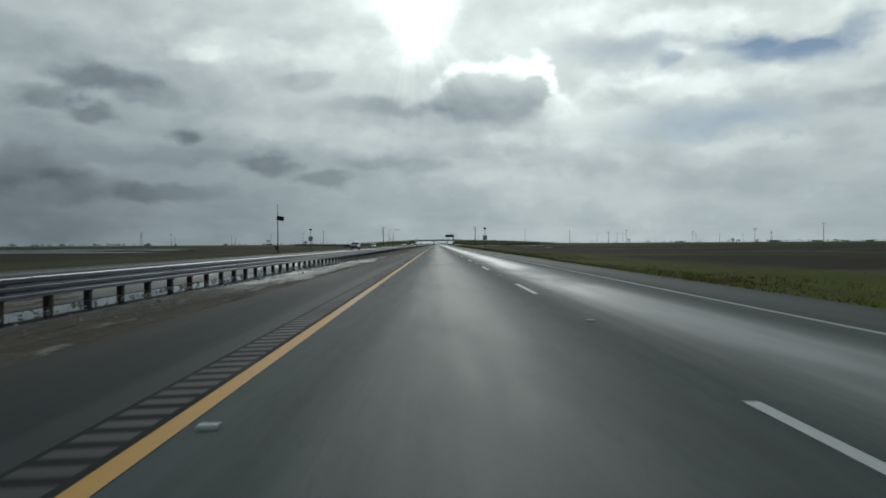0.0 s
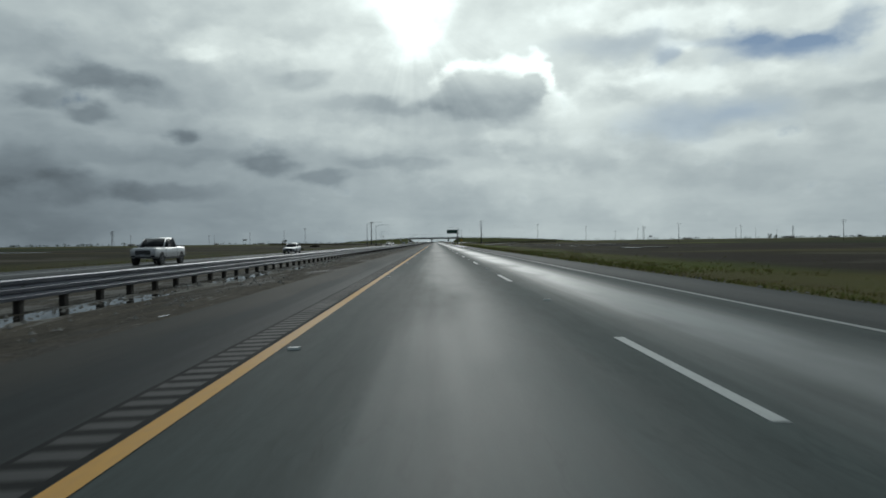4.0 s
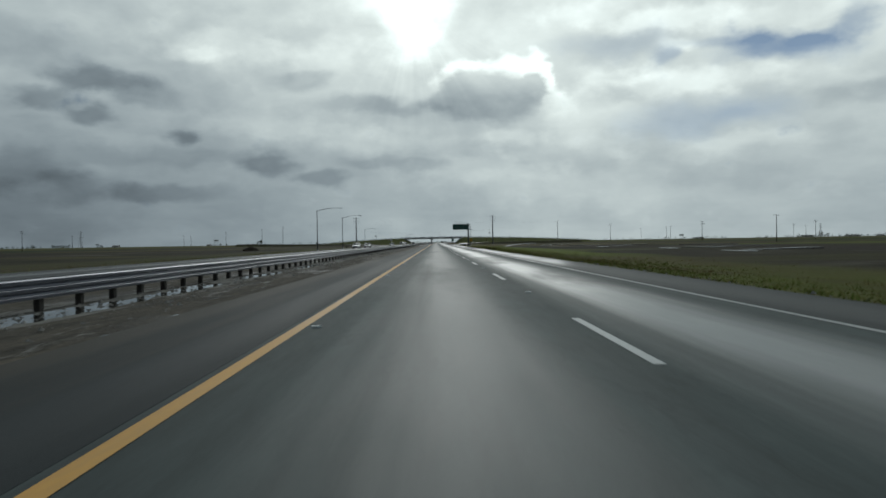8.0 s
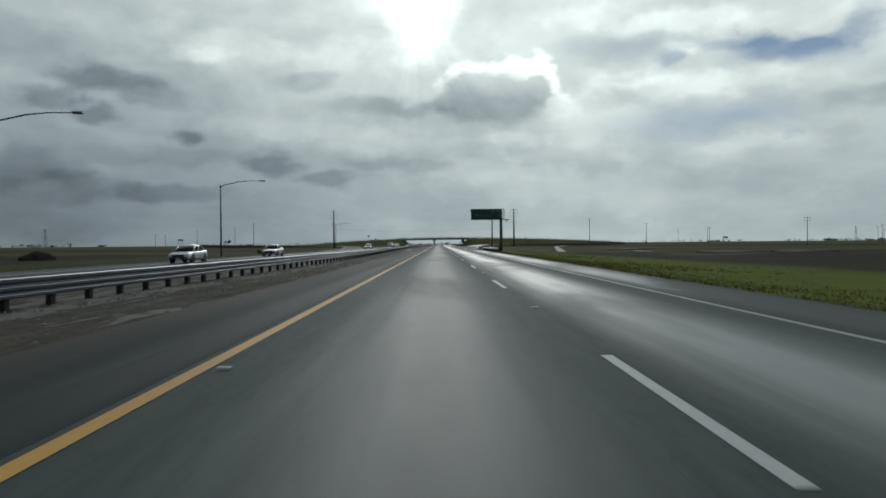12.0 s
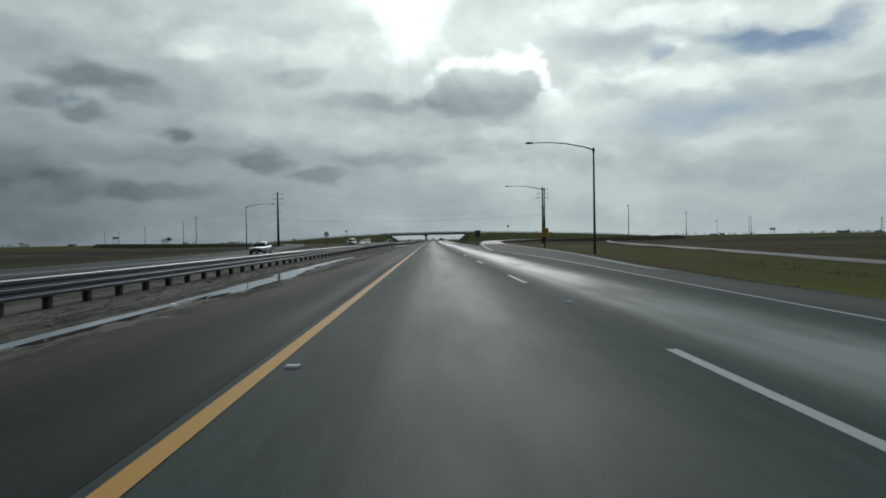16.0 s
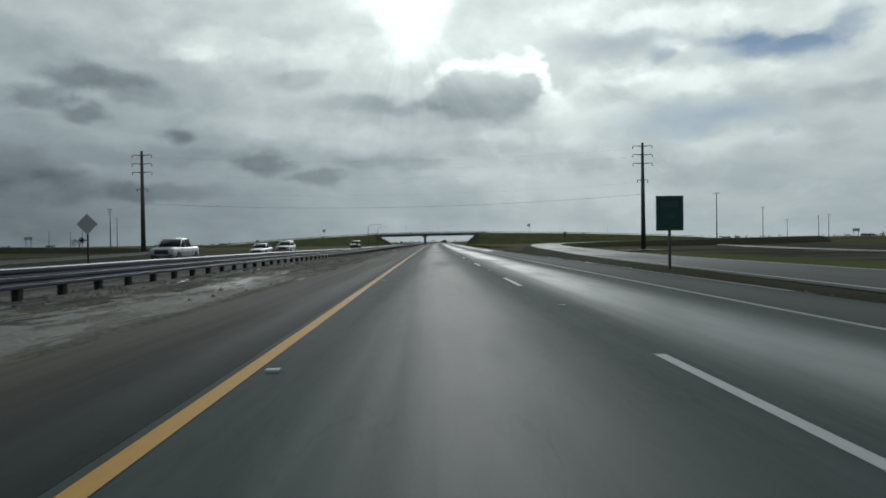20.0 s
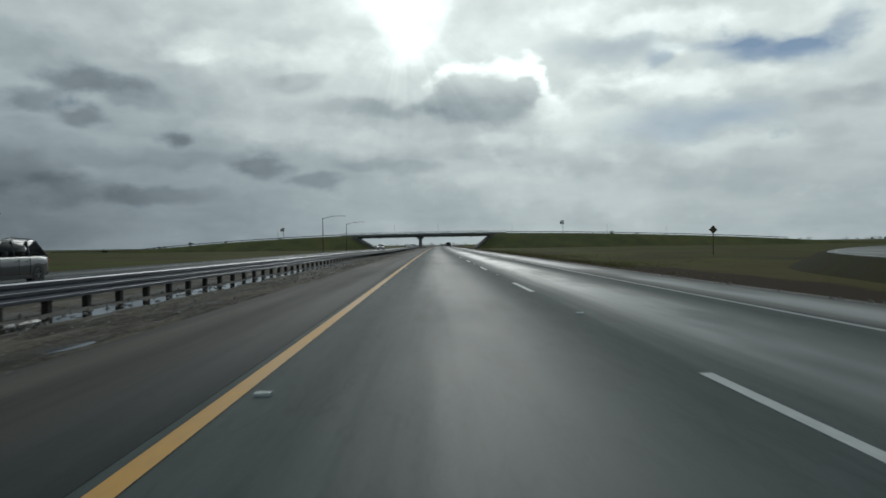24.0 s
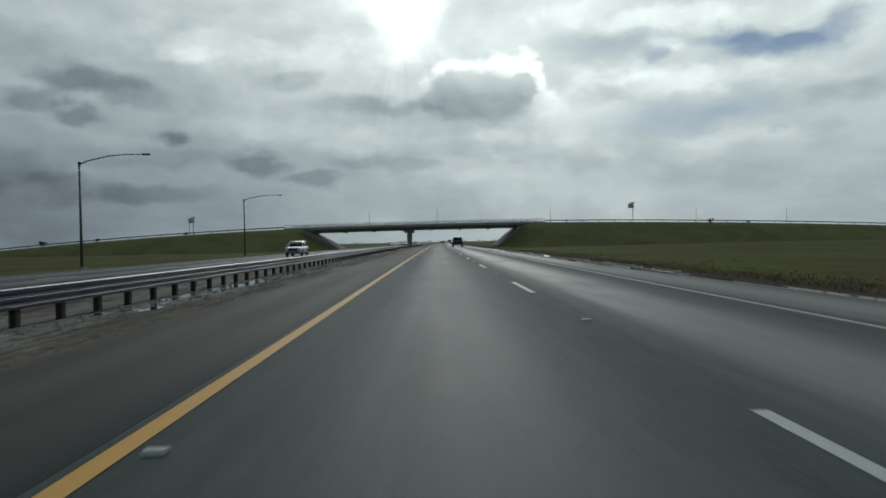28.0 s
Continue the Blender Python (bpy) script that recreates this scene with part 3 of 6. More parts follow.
def tube(bm, points, radii, sides=8, cap=True):
    """A tapering round tube along points."""
    rings = []
    pts = [Vector(p) for p in points]
    for i, p in enumerate(pts):
        d = (pts[min(i + 1, len(pts) - 1)] - pts[max(i - 1, 0)]).normalized()
        a = d.cross(Vector((0, 1, 0)) if abs(d.y) < 0.9 else Vector((1, 0, 0))).normalized()
        b = d.cross(a)
        r = radii[i] if isinstance(radii, (list, tuple)) else radii
        rings.append([bm.verts.new(p + r * (math.cos(2 * math.pi * j / sides) * a + math.sin(2 * math.pi * j / sides) * b)) for j in range(sides)])
    for r0, r1 in zip(rings, rings[1:]):
        for j in range(sides):
            bm.faces.new((r0[j], r0[(j + 1) % sides], r1[(j + 1) % sides], r1[j]))
    if cap:
        bm.faces.new(rings[0][::-1])
        bm.faces.new(rings[-1])
    return bm


def prism(bm, outline, x0, x1, taper=None):
    """An outline in the y-z plane drawn from x0 to x1 and closed."""
    a = [bm.verts.new((x0, y, z)) for y, z in outline]
    b = [bm.verts.new((x1, y, z)) for y, z in outline]
    n = len(outline)
    faces = [bm.faces.new(a), bm.faces.new(b[::-1])]
    for i in range(n):
        faces.append(bm.faces.new((a[i], b[i], b[(i + 1) % n], a[(i + 1) % n])))
    bmesh.ops.recalc_face_normals(bm, faces=faces)
    return a, b


def sweep(profile, stations, place, closed=False):
    """A cross profile of (u, w) carried along stations; place(s, u, w) gives the point."""
    bm = bmesh.new()
    rows = [[bm.verts.new(place(s, u, w)) for u, w in profile] for s in stations]
    n = len(profile)
    for a, b in zip(rows, rows[1:]):
        for i in range(n if closed else n - 1):
            bm.faces.new((a[i], a[(i + 1) % n], b[(i + 1) % n], b[i]))
    bmesh.ops.recalc_face_normals(bm, faces=bm.faces)
    return bm


def stations(a, b, step):
    n = max(1, int(round((b - a) / step)))
    return [a + (b - a) * i / n for i in range(n + 1)]


# ---- lie of the land ----
YELLOW_X, DASH_X, EDGE_X, RAIL_X = -1.69, 1.97, 5.3, -9.2
PROFILE = [(-60, -0.9), (-32, -0.75), (-27.0, -0.55), (-24.9, -0.36), (-22.1, -0.32), (-14.7, -0.26), (-13.0, -0.30), (-11.2, -0.32), (-9.2, -0.275),
           (-6.5, -0.20), (-4.3, -0.09), (-1.69, 0.0), (1.97, 0.0), (5.3, -0.06), (7.8, -0.13), (10.0, -0.42), (14.0, -0.76), (20.0, -0.95), (60.0, -1.0)]


# the median rises and sinks a little against the lanes on the way
HEAVE = [(0, -0.03), (45, -0.02), (77, -0.08), (200, -0.03), (295, -0.07), (389, -0.03), (430, -0.10), (467, -0.15), (514, -0.05), (576, 0.08), (608, 0.20), (665, 0.19), (705, -0.02), (795, -0.08), (826, -0.05), (857, -0.13), (888, -0.18), (1000, -0.10), (1100, 0.0)]


def settle(y):
    """Rise of the median barrier at y."""
    return sum(float(np.interp(y + d, [p[0] for p in HEAVE], [p[1] for p in HEAVE])) for d in (-12, -6, 0, 6, 12)) / 5


def heave(x, y):
    """Rise of the median's earth at y, fading towards both carriageways; x without the bend."""
    fade = min(max((-4.7 - x) / 2.6, 0.0), max((x + 13.0) / 3.0, 0.0), 1.0)
    rise = settle(y) if fade else 0.0
    return fade * rise * (1.0 if rise > 0 else 1.9)


def lie(x, y=0.0):
    """Height of the finished ground."""
    x -= bend(y)
    if y and -13.0 < x < -4.7:
        return lie(x) + heave(x, y)
    if x <= PROFILE[0][0]:
        return PROFILE[0][1]
    for (xa, za), (xb, zb) in zip(PROFILE, PROFILE[1:]):
        if x <= xb:
            return za + (zb - za) * (x - xa) / (xb - xa)
    return PROFILE[-1][1]

# ---- the large structure ----
random.seed(4)
xs = [-4600, -3000, -1800, -1000, -600, -350, -200, -120, -85] + [p[0] for p in PROFILE] + [-50, -44, -38, 24, 29, 35, 42, 50, 75, 100, 150, 220, 350, 600, 1000, 1800, 3000, 4600]
xs = sorted(set(xs))
ys = stations(-120, 1300, 12) + [1340, 1400, 1500, 1650, 1900, 2300, 2900, 3700, 4700, 5800]
bm = bmesh.new()
rows = []
for y in ys:
    row = []
    for x in xs:
        z = lie(x)
        if -25.5 < x < -13.1 or -4.4 < x < 7.9:
            z -= 0.06
        elif -12.5 < x < -4.4 and y < 1040:
            z -= 0.60
        elif 7.9 < x < 10.3 and 660 < y < 990:
            z -= 0.16
        elif x > 12 or x < -30:
            z += 0.22 * noise.noise((x * 0.06, y * 0.05, 0.3))
        row.append(bm.verts.new((x + bend(min(y, 2300)) * max(0.0, 1 - max(0.0, abs(x) - 60) / 900), y, z)))
    rows.append(row)
for a, b in zip(rows, rows[1:]):
    for i in range(len(xs) - 1):
        bm.faces.new((a[i], a[i + 1], b[i + 1], b[i]))
ground = part("ground", bm, LAND, smooth=True)
tagged(ground, "flat farmland with grass verges and brown ploughed fields", "ground", kind="structure")

FAR = stations(-60, 1200, 10) + [1300, 1500, 1900, 2300]


def strip(name, x0, x1, mat, label, category, up=0.0, thick=0.0, ends=None, parent=None, fine=None):
    """A band of pavement or paint along the road, following the cross fall."""
    us = [x0 + (x1 - x0) * i / 6 for i in range(7)]
    us = sorted(set(us + [p[0] for p in PROFILE if x0 < p[0] < x1]))
    prof = [(u, lie(u) + up) for u in us]
    if thick:
        prof = [(x0, lie(x0) + up - thick)] + prof + [(x1, lie(x1) + up - thick)]
    bm = sweep(prof, ends or FAR, lambda s, u, w: (u + bend(s), s, w))
    ob = part(name, bm, mat, parent, "" if parent else label)
    return ob if parent else tagged(ob, label, category, kind="structure")


road = strip("road", -1.85, 5.45, LANE, "damp grey asphalt freeway lanes with worn wheel tracks", "road", 0, 0.08)
shoulder_in = strip("shoulder_median", -4.3, -1.855, SHOULDER, "dark asphalt inner shoulder beside the yellow line", "shoulder", 0, 0.08)
shoulder_out = strip("shoulder_outer", 5.455, 7.8, OUTER, "dark damp asphalt outer shoulder beside the verge", "shoulder", 0, 0.08)
road_far = strip("road_opposite", -24.9, -13.1, FAR_LANE, "grey asphalt lanes of the opposite carriageway", "road", 0, 0.08)
strip("yellow_line", YELLOW_X - 0.075, YELLOW_X + 0.075, YELLOW, "", "", 0.005, parent=road)
edge = sweep([(-0.06, 0.006), (0.06, 0.006)], stations(-60, 1200, 5), lambda s, u, w: (EDGE_X + 1.0 * math.exp(-((s - 540) / 26) ** 2) + u + bend(s), s, lie(EDGE_X + 1.0 * math.exp(-((s - 540) / 26) ** 2)) + w))
part("edge_line", edge, WORN, road)
strip("yellow_line", -14.78, -14.62, YELLOW, "", "", 0.005, parent=road_far)
strip("edge_line", -22.2, -22.05, WHITE, "", "", 0.005, parent=road_far)

# lane dashes about every 45 ft, as unevenly set out as they were repainted, with reflectors between them
PERIOD = 13.835
DRIFT = [(0, -2.9), (75, -2.9), (195, 4.5), (235, 2.8), (270, 2.4), (300, 0.8), (325, -0.2), (600, 0.2), (700, 0.3), (790, -0.8), (890, -1.6), (1600, -1.6)]


def dash_y(i):
    y = 5.8 + PERIOD * (i - 5) - 1.83
    return y + float(np.interp(y, [p[0] for p in DRIFT], [p[1] for p in DRIFT]))


dash_mesh = mesh_of("lane_dash", boxed((-0.055, 0, 0), (0.055, 3.66, 0.006)), WHITE)
far_dash = mesh_of("lane_dash", boxed((-0.06, 0, 0), (0.06, 3.66, 0.006)), WHITE)
button = bmesh.new()
prism(button, [(-0.05, 0), (0.05, 0), (0.03, 0.022), (-0.03, 0.022)], -0.06, 0.06)
button_mesh = mesh_of("reflector", button, SIGN_WHITE)
for i in range(110):
    y = dash_y(i)
    d = part("lane_dash", dash_mesh, WHITE, road)
    d.matrix_basis = pose(DASH_X + bend(y), y, lie(DASH_X), 0, 0, -bearing_at(y + 2))
    if i < 80:
        d = part("lane_dash", far_dash, WHITE, road_far)
        d.matrix_basis = pose(-18.4 + bend(y + 5), y + 5, lie(-18.4), 0, 0, -bearing_at(y + 7))
    if i < 76:
        for dx, dyy in ((DASH_X, 8.6), (YELLOW_X + 0.22, 3.1)):
            d = part("reflector", button_mesh, SIGN_WHITE, road)
            d.location = (dx + bend(y + dyy), y + dyy, lie(dx) + 0.004)

# rumble strip milled into the inner shoulder, one bar each foot
bed = sweep([(-2.22, 0.003), (-1.78, 0.003)], stations(-4, 246, 8), lambda s, u, w: (u + bend(s), s, lie(u) + w))
part("rumble_bed", bed, material("worn_rumble_asphalt", (0.019, 0.020, 0.020), 0.85, vary=0.9, grain=20, stain=1.2, spec=0.1), shoulder_in)
rumble = bmesh.new()
for i in range(818):
    y = -4 + i * 0.305
    a = [rumble.verts.new((x + bend(y), y + q, lie(x) + 0.0055)) for x, q in ((-2.17, 0), (-1.83, 0), (-1.83, 0.17), (-2.17, 0.17))]
    rumble.faces.new(a)
GROOVE = material("milled_groove", (0.012, 0.012, 0.012), 0.7, vary=0.4)
tagged(part("rumble_strip", rumble, GROOVE, shoulder_in), kind="stuff")


# ---- ramps ----
def bezier(points, n=10):
    out = []
    pts = [Vector(p) for p in points]
    for i in range(len(pts) - 1):
        p0, p1, p2, p3 = pts[max(i - 1, 0)], pts[i], pts[i + 1], pts[min(i + 2, len(pts) - 1)]
        for j in range(n):
            t = j / n
            out.append(0.5 * (2 * p1 + (p2 - p0) * t + (2 * p0 - 5 * p1 + 4 * p2 - p3) * t * t + (3 * p1 - p0 - 3 * p2 + p3) * t ** 3))
    return out + [pts[-1]]


def ramp(name, points, half, label, mat=RAMP):
    line = bezier(points)
    def at(i, u, w):
        a, b = line[max(i - 1, 0)], line[min(i + 1, len(line) - 1)]
        d = (b - a).normalized()
        side = Vector((d.y, -d.x, 0)).normalized()
        p = line[i] + side * u
        return (p.x, p.y, p.z + w)
    body = part(name, sweep([(-half, 0), (-half * 0.33, 0.02), (half * 0.33, 0.02), (half, 0)], range(len(line)), at), mat)
    tagged(body, label, "road", kind="structure")
    for s in (-1, 1):
        bank = sweep([(s * (half + 4.0), -1.9), (s * (half + 0.6), -0.06), (s * (half + 0.01), -0.02)], range(len(line)), at)
        part("bank", bank, RAMP_BANK, body, "grassy ramp bank", True)
    for s in (-1, 1):
        edge = sweep([(s * (half - 0.5) - 0.10, 0.012), (s * (half - 0.5) + 0.10, 0.012)], range(len(line)), at)
        part("edge_line", edge, WORN, body)
    return body


BANK = material("bank_grass", (0.084, 0.104, 0.032), 0.9, vary=1.2, grain=3.0, stain=0.12, tint=(0.20, 0.185, 0.070), bump=0.08, bump_scale=5, spec=0.2)
RAMP_BANK = material("bare_ramp_bank", (0.050, 0.042, 0.029), 0.9, vary=1.5, grain=2.0, stain=0.16, tint=(0.075, 0.080, 0.032), bump=0.05, bump_scale=5, spec=0.03)
off_ramp = ramp("exit_ramp", [(3.6, 470, -0.2), (5.0, 520, -0.16), (7.6, 555, -0.10), (10.0, 600, -0.09), (12.6, 640, -0.14), (15.4, 680, -0.24), (18.4, 715, -0.2), (20.4, 742, -0.1), (24, 772, 0.05), (31, 797, 0.2), (50, 816, 0.45), (85, 830, 0.8), (120, 846, 1.2)], 3.1, "wet pale asphalt exit ramp curving up from the freeway")
on_ramp = ramp("entry_ramp", [(-23.0, 530, -0.36), (-26.5, 590, -0.36), (-33, 650, -0.3), (-42, 715, -0.2), (-52, 770, 0.0), (-66, 808, 0.2), (-95, 838, 0.6), (-170, 870, 1.6)], 3.4, "pale asphalt entry ramp joining the opposite lanes", ENTRY)

# gravel track along the edge of the field
line = [Vector(p) for p in bezier([(8, 350, -0.95), (21, 480, -0.93), (32, 558, -0.93), (45, 640, -0.93), (61, 736, -0.93), (90, 860, -0.93)], 12)]
GRAVEL = material("pale_wet_gravel", (0.17, 0.17, 0.165), 0.6, vary=0.8, grain=4, stain=0.2, spec=0.3)
track = part("gravel_track", sweep([(-1.1, -0.35), (-0.8, 0.0), (0, 0.03), (0.8, 0.0), (1.1, -0.35)], range(20, len(line)), lambda i, u, w: (line[i].x + u, line[i].y, line[i].z + 0.16 * min(1.0, (i - 20) / 8) - 0.05 + w)), GRAVEL)
tagged(track, "pale wet gravel track along the edge of the field", "track", kind="structure")

# ---- overpass ----
Y_FRONT, Y_BACK = 1092.0, 1105.0


def crest(x):
    """Height of the crossing road's surface."""
    if -42 <= x <= 38:
        return 6.35 + 0.006 * x - 0.00015 * x * x
    if x < -42:
        return max(-0.6, 5.83 - 0.030 * (-42 - x) - 0.00030 * (x + 42) ** 2)
    return max(-0.6, 6.36 - 0.012 * (x - 38) - 0.00016 * (x - 38) ** 2)


overpass = thing("overpass", pose(0, 0, 0), "grey concrete road bridge on a central pier across the freeway", "bridge", kind="structure")
span = stations(-42, 38, 4)
deck_outline = [(Y_FRONT, -0.55), (Y_FRONT, -0.05), (Y_FRONT + 0.1, 0.0), (Y_BACK - 0.1, 0.0), (Y_BACK, -0.05), (Y_BACK, -0.55), (Y_BACK - 1.4, -0.62), (Y_BACK - 1.9, -1.45), (Y_FRONT + 1.9, -1.45), (Y_FRONT + 1.4, -0.62)]
part("deck", sweep(deck_outline, span, lambda s, u, w: (s, u, crest(s) + w), True), CONCRETE, overpass)
for y in (Y_FRONT + 0.02, Y_BACK - 0.34):
    wall = sweep([(y, -0.3), (y, 0.28), (y + 0.26, 0.28), (y + 0.32, -0.3)], span, lambda s, u, w: (s, u, crest(s) + w), True)
    par = part("parapet", wall, CONCRETE, overpass)
    for zz in (0.50, 0.72, 0.96, 1.2):
        part("rail", tube(bmesh.new(), [(x, y + 0.13, crest(x) + zz) for x in span], 0.03, 6), STEEL, par, "thin steel handrail")
    for x in stations(-41, 37, 3.0):
        part("post", boxed((x - 0.03, y + 0.10, crest(x) + 0.28), (x + 0.03, y + 0.16, crest(x) + 1.2)), STEEL, par)
for x in stations(-33, 30, 9):
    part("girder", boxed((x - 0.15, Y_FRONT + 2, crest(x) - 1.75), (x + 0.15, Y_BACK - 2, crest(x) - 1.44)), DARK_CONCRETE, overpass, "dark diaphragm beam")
PIER_X = -9.2 + bend(1098)
bm = bmesh.new()
box(bm, (PIER_X - 1.5, Y_FRONT + 2.2, 4.0), (PIER_X + 1.5, Y_BACK - 2.2, 4.95), 0.1)
part("pier_cap", bm, CONCRETE, overpass)
for y in (Y_FRONT + 3.6, Y_BACK - 3.6):
    bm = bmesh.new()
    box(bm, (PIER_X - 0.75, y - 0.75, -0.5), (PIER_X + 0.75, y + 0.75, 4.05), 0.25)
    part("column", bm, CONCRETE, overpass)
for s, xa, xb in ((-1, -34.0, -25.0), (1, 29.6, 23.0)):
    bm = bmesh.new()
    zt = crest(xa) - 1.42
    out = [(xa, zt), (xb, 0.0 - 0.45), (xb, -1.2), (xa + s * 4, -1.2), (xa + s * 4, zt)]
    a = [bm.verts.new((x, Y_FRONT - 4.0, z)) for x, z in out]
    b = [bm.verts.new((x, Y_BACK + 4.0, z)) for x, z in out]
    bm.faces.new(a), bm.faces.new(b[::-1])
    for i in range(5):
        bm.faces.new((a[i], b[i], b[(i + 1) % 5], a[(i + 1) % 5]))
    bmesh.ops.recalc_face_normals(bm, faces=bm.faces)
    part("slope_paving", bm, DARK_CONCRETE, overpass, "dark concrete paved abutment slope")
    part("abutment", boxed((min(xa, xa + s * 3.9), Y_FRONT + 0.5, zt - 0.5), (max(xa, xa + s * 3.9), Y_BACK - 0.5, crest(xa) - 0.05)), CONCRETE, overpass)

# approach embankments: their ends spill down beside the abutments, with the crossing road on top
for name, xa, foot, xb in (("embankment_west", -34.0, -25.0, -190), ("embankment_east", 29.6, 23.0, 320)):
    s = 1 if xb > 0 else -1
    st = sorted(set(stations(min(xa, xb), max(xa, xb), 5.0) + [foot, foot + (xa - foot) * 0.33, foot + (xa - foot) * 0.66, xa + s * 2, xa + s * 4.2]))

    def top_of(x):
        q = s * (x - xa)
        if q <= 0:
            return -0.55 + (crest(xa) - 1.0) * max(0.0, s * (x - foot)) / (s * (xa - foot))
        return crest(x) - 0.05 - 1.45 * max(0.0, 1 - q / 4.0)

    def bank_at(x, u, w):
        h, low, mid = top_of(x), -1.35, (Y_FRONT + Y_BACK) / 2
        run = 8.2 + 2.1 * (h - low)
        f = w / 4
        rough = noise.noise((x * 0.09, u + f * 2, 0.1)) + 0.5 * noise.noise((x * 0.3, u * 3 + f * 5, 0.6))
        return (x, mid + u * (8.2 + (run - 8.2) * f + 0.5 * rough * (w > 0)), h + (low - h) * f + 0.22 * rough * (0.4 + f))

    bm = sweep([(-1.0, 4), (-1.0, 3), (-1.0, 2), (-1.0, 1), (-1.0, 0), (1.0, 0), (1.0, 1), (1.0, 2), (1.0, 3), (1.0, 4)], st, bank_at)
    e = part(name, bm, BANK, None, "", True)
    tagged(e, "grassy earth embankment carrying the crossing road", "embankment", kind="structure")
    start = -42 if s < 0 else 38
    st = [x for x in st if s * (x - start) >= 0]
    st = sorted(st + [start])
    top = sweep([(Y_FRONT + 0.5, 0.012), (Y_BACK - 0.5, 0.012)], st, lambda x, u, w: (x, u, crest(x) + w))
    part("pavement", top, SHOULDER, e, "asphalt of the crossing road")
    y = Y_FRONT - 0.2
    beam = sweep([(y, 0.45), (y - 0.06, 0.52), (y, 0.60), (y - 0.06, 0.68), (y, 0.75), (y + 0.04, 0.60)], [x for x in st if abs(x - xa) < 150], lambda x, u, w: (x, u, crest(x) + w), True)
    part("barrier_rail", beam, STEEL, e, "pale steel barrier along the crest")
    for x in st:
        if abs(x - xa) < 150:
            part("barrier_post", boxed((x - 0.07, Y_FRONT - 0.19, crest(x) - 0.3), (x + 0.07, Y_FRONT - 0.05, crest(x) + 0.74)), TIMBER, e)


# ---- median barrier ----
WAVE = [(0.0, 0.0), (0.012, 0.012), (0.075, 0.05), (0.083, 0.075), (0.075, 0.10), (0.012, 0.14), (0.004, 0.156), (0.012, 0.172), (0.075, 0.212), (0.083, 0.237), (0.075, 0.262), (0.012, 0.30), (0.0, 0.312)]
WAVES = [(0.0, 0.0), (0.020, 0.006), (0.078, 0.020), (0.083, 0.034), (0.083, 0.092), (0.070, 0.106), (0.016, 0.118), (0.012, 0.150), (0.070, 0.190), (0.083, 0.206), (0.083, 0.270), (0.068, 0.286), (0.016, 0.300), (0.012, 0.340), (0.070, 0.382), (0.083, 0.398), (0.083, 0.470), (0.058, 0.496), (0.0, 0.505)]


def w_beam(side, x, y0, y1, z, wave=WAVE):
    """A corrugated rail turned towards side."""
    prof = [(x + side * (0.10 + u), z + w) for u, w in wave]
    prof += [(x + side * (0.094 + u), z + w) for u, w in wave[::-1]]
    return sweep(prof, [y0, y1], lambda s, u, w: (u, s, w), True)


barrier = thing("median_guardrail", pose(0, 0, 0), "double-sided galvanised corrugated guardrail on dark posts in the median", "guardrail")
z_foot = lie(RAIL_X)
WAVES = [(u, w * 0.95) for u, w in WAVES]
z_rail = 0.44 - 0.505 * 0.95
beam_mesh = {s: mesh_of("rail_beam", w_beam(s, 0, 0, 7.62 + 0.02, 0, WAVES), STEEL) for s in (-1, 1)}
post_mesh = mesh_of("post", boxed((-0.075, -0.10, z_foot - 0.25), (0.075, 0.10, 0.41), 0.012), TIMBER)
block_mesh = {s: mesh_of("blockout", boxed((min(s * 0.076, s * 0.115), -0.075, -0.06), (max(s * 0.076, s * 0.115), 0.075, 0.415)), TIMBER) for s in (-1, 1)}


def tip(i):
    """The slope of beam i along the rail, degrees."""
    return math.degrees(math.atan2(settle(-30 + (i + 1) * 7.62) - settle(-30 + i * 7.62), 7.62))


for i in range(160):
    for s in (-1, 1):
        o = part("rail_beam", beam_mesh[s], STEEL, barrier)
        jig = 0.006 * math.sin(i * 2.3)
        o.matrix_basis = pose(RAIL_X + jig + bend(-30 + i * 7.62), -30 + i * 7.62, z_rail + 0.004 * math.sin(i * 1.1) + settle(-30 + i * 7.62), tip(i) + 0.02 * math.sin(i * 3.1), 0.4 * math.sin(i * 1.7), -bearing_at(-26 + i * 7.62))
rest = bmesh.new()
for i in range(640):
    y = -30 + 0.95 + i * 1.905
    if 15 <= i < 285:
        o = part("post", post_mesh, TIMBER, barrier)
        o.matrix_basis = pose(RAIL_X + bend(y), y, settle(y) + 0.01 * math.sin(i * 5.3), 0.8 * math.sin(i * 2.9), 1.0 * math.sin(i * 4.1), 3 * math.sin(i * 1.3))
        if i < 135:
            part("blockout", block_mesh[1], TIMBER, o)
    else:
        a = [rest.verts.new((RAIL_X + bend(y) + dx, y + dy, z + settle(y))) for z in (z_foot - 0.2, 0.40) for dx, dy in ((-0.075, -0.1), (0.075, -0.1), (0.075, 0.1), (-0.075, 0.1))]
        for f in ((0, 1, 5, 4), (1, 2, 6, 5), (2, 3, 7, 6), (3, 0, 4, 7), (4, 5, 6, 7)):
            rest.faces.new([a[j] for j in f])
tagged(part("post_run", rest, TIMBER, barrier), kind="stuff")


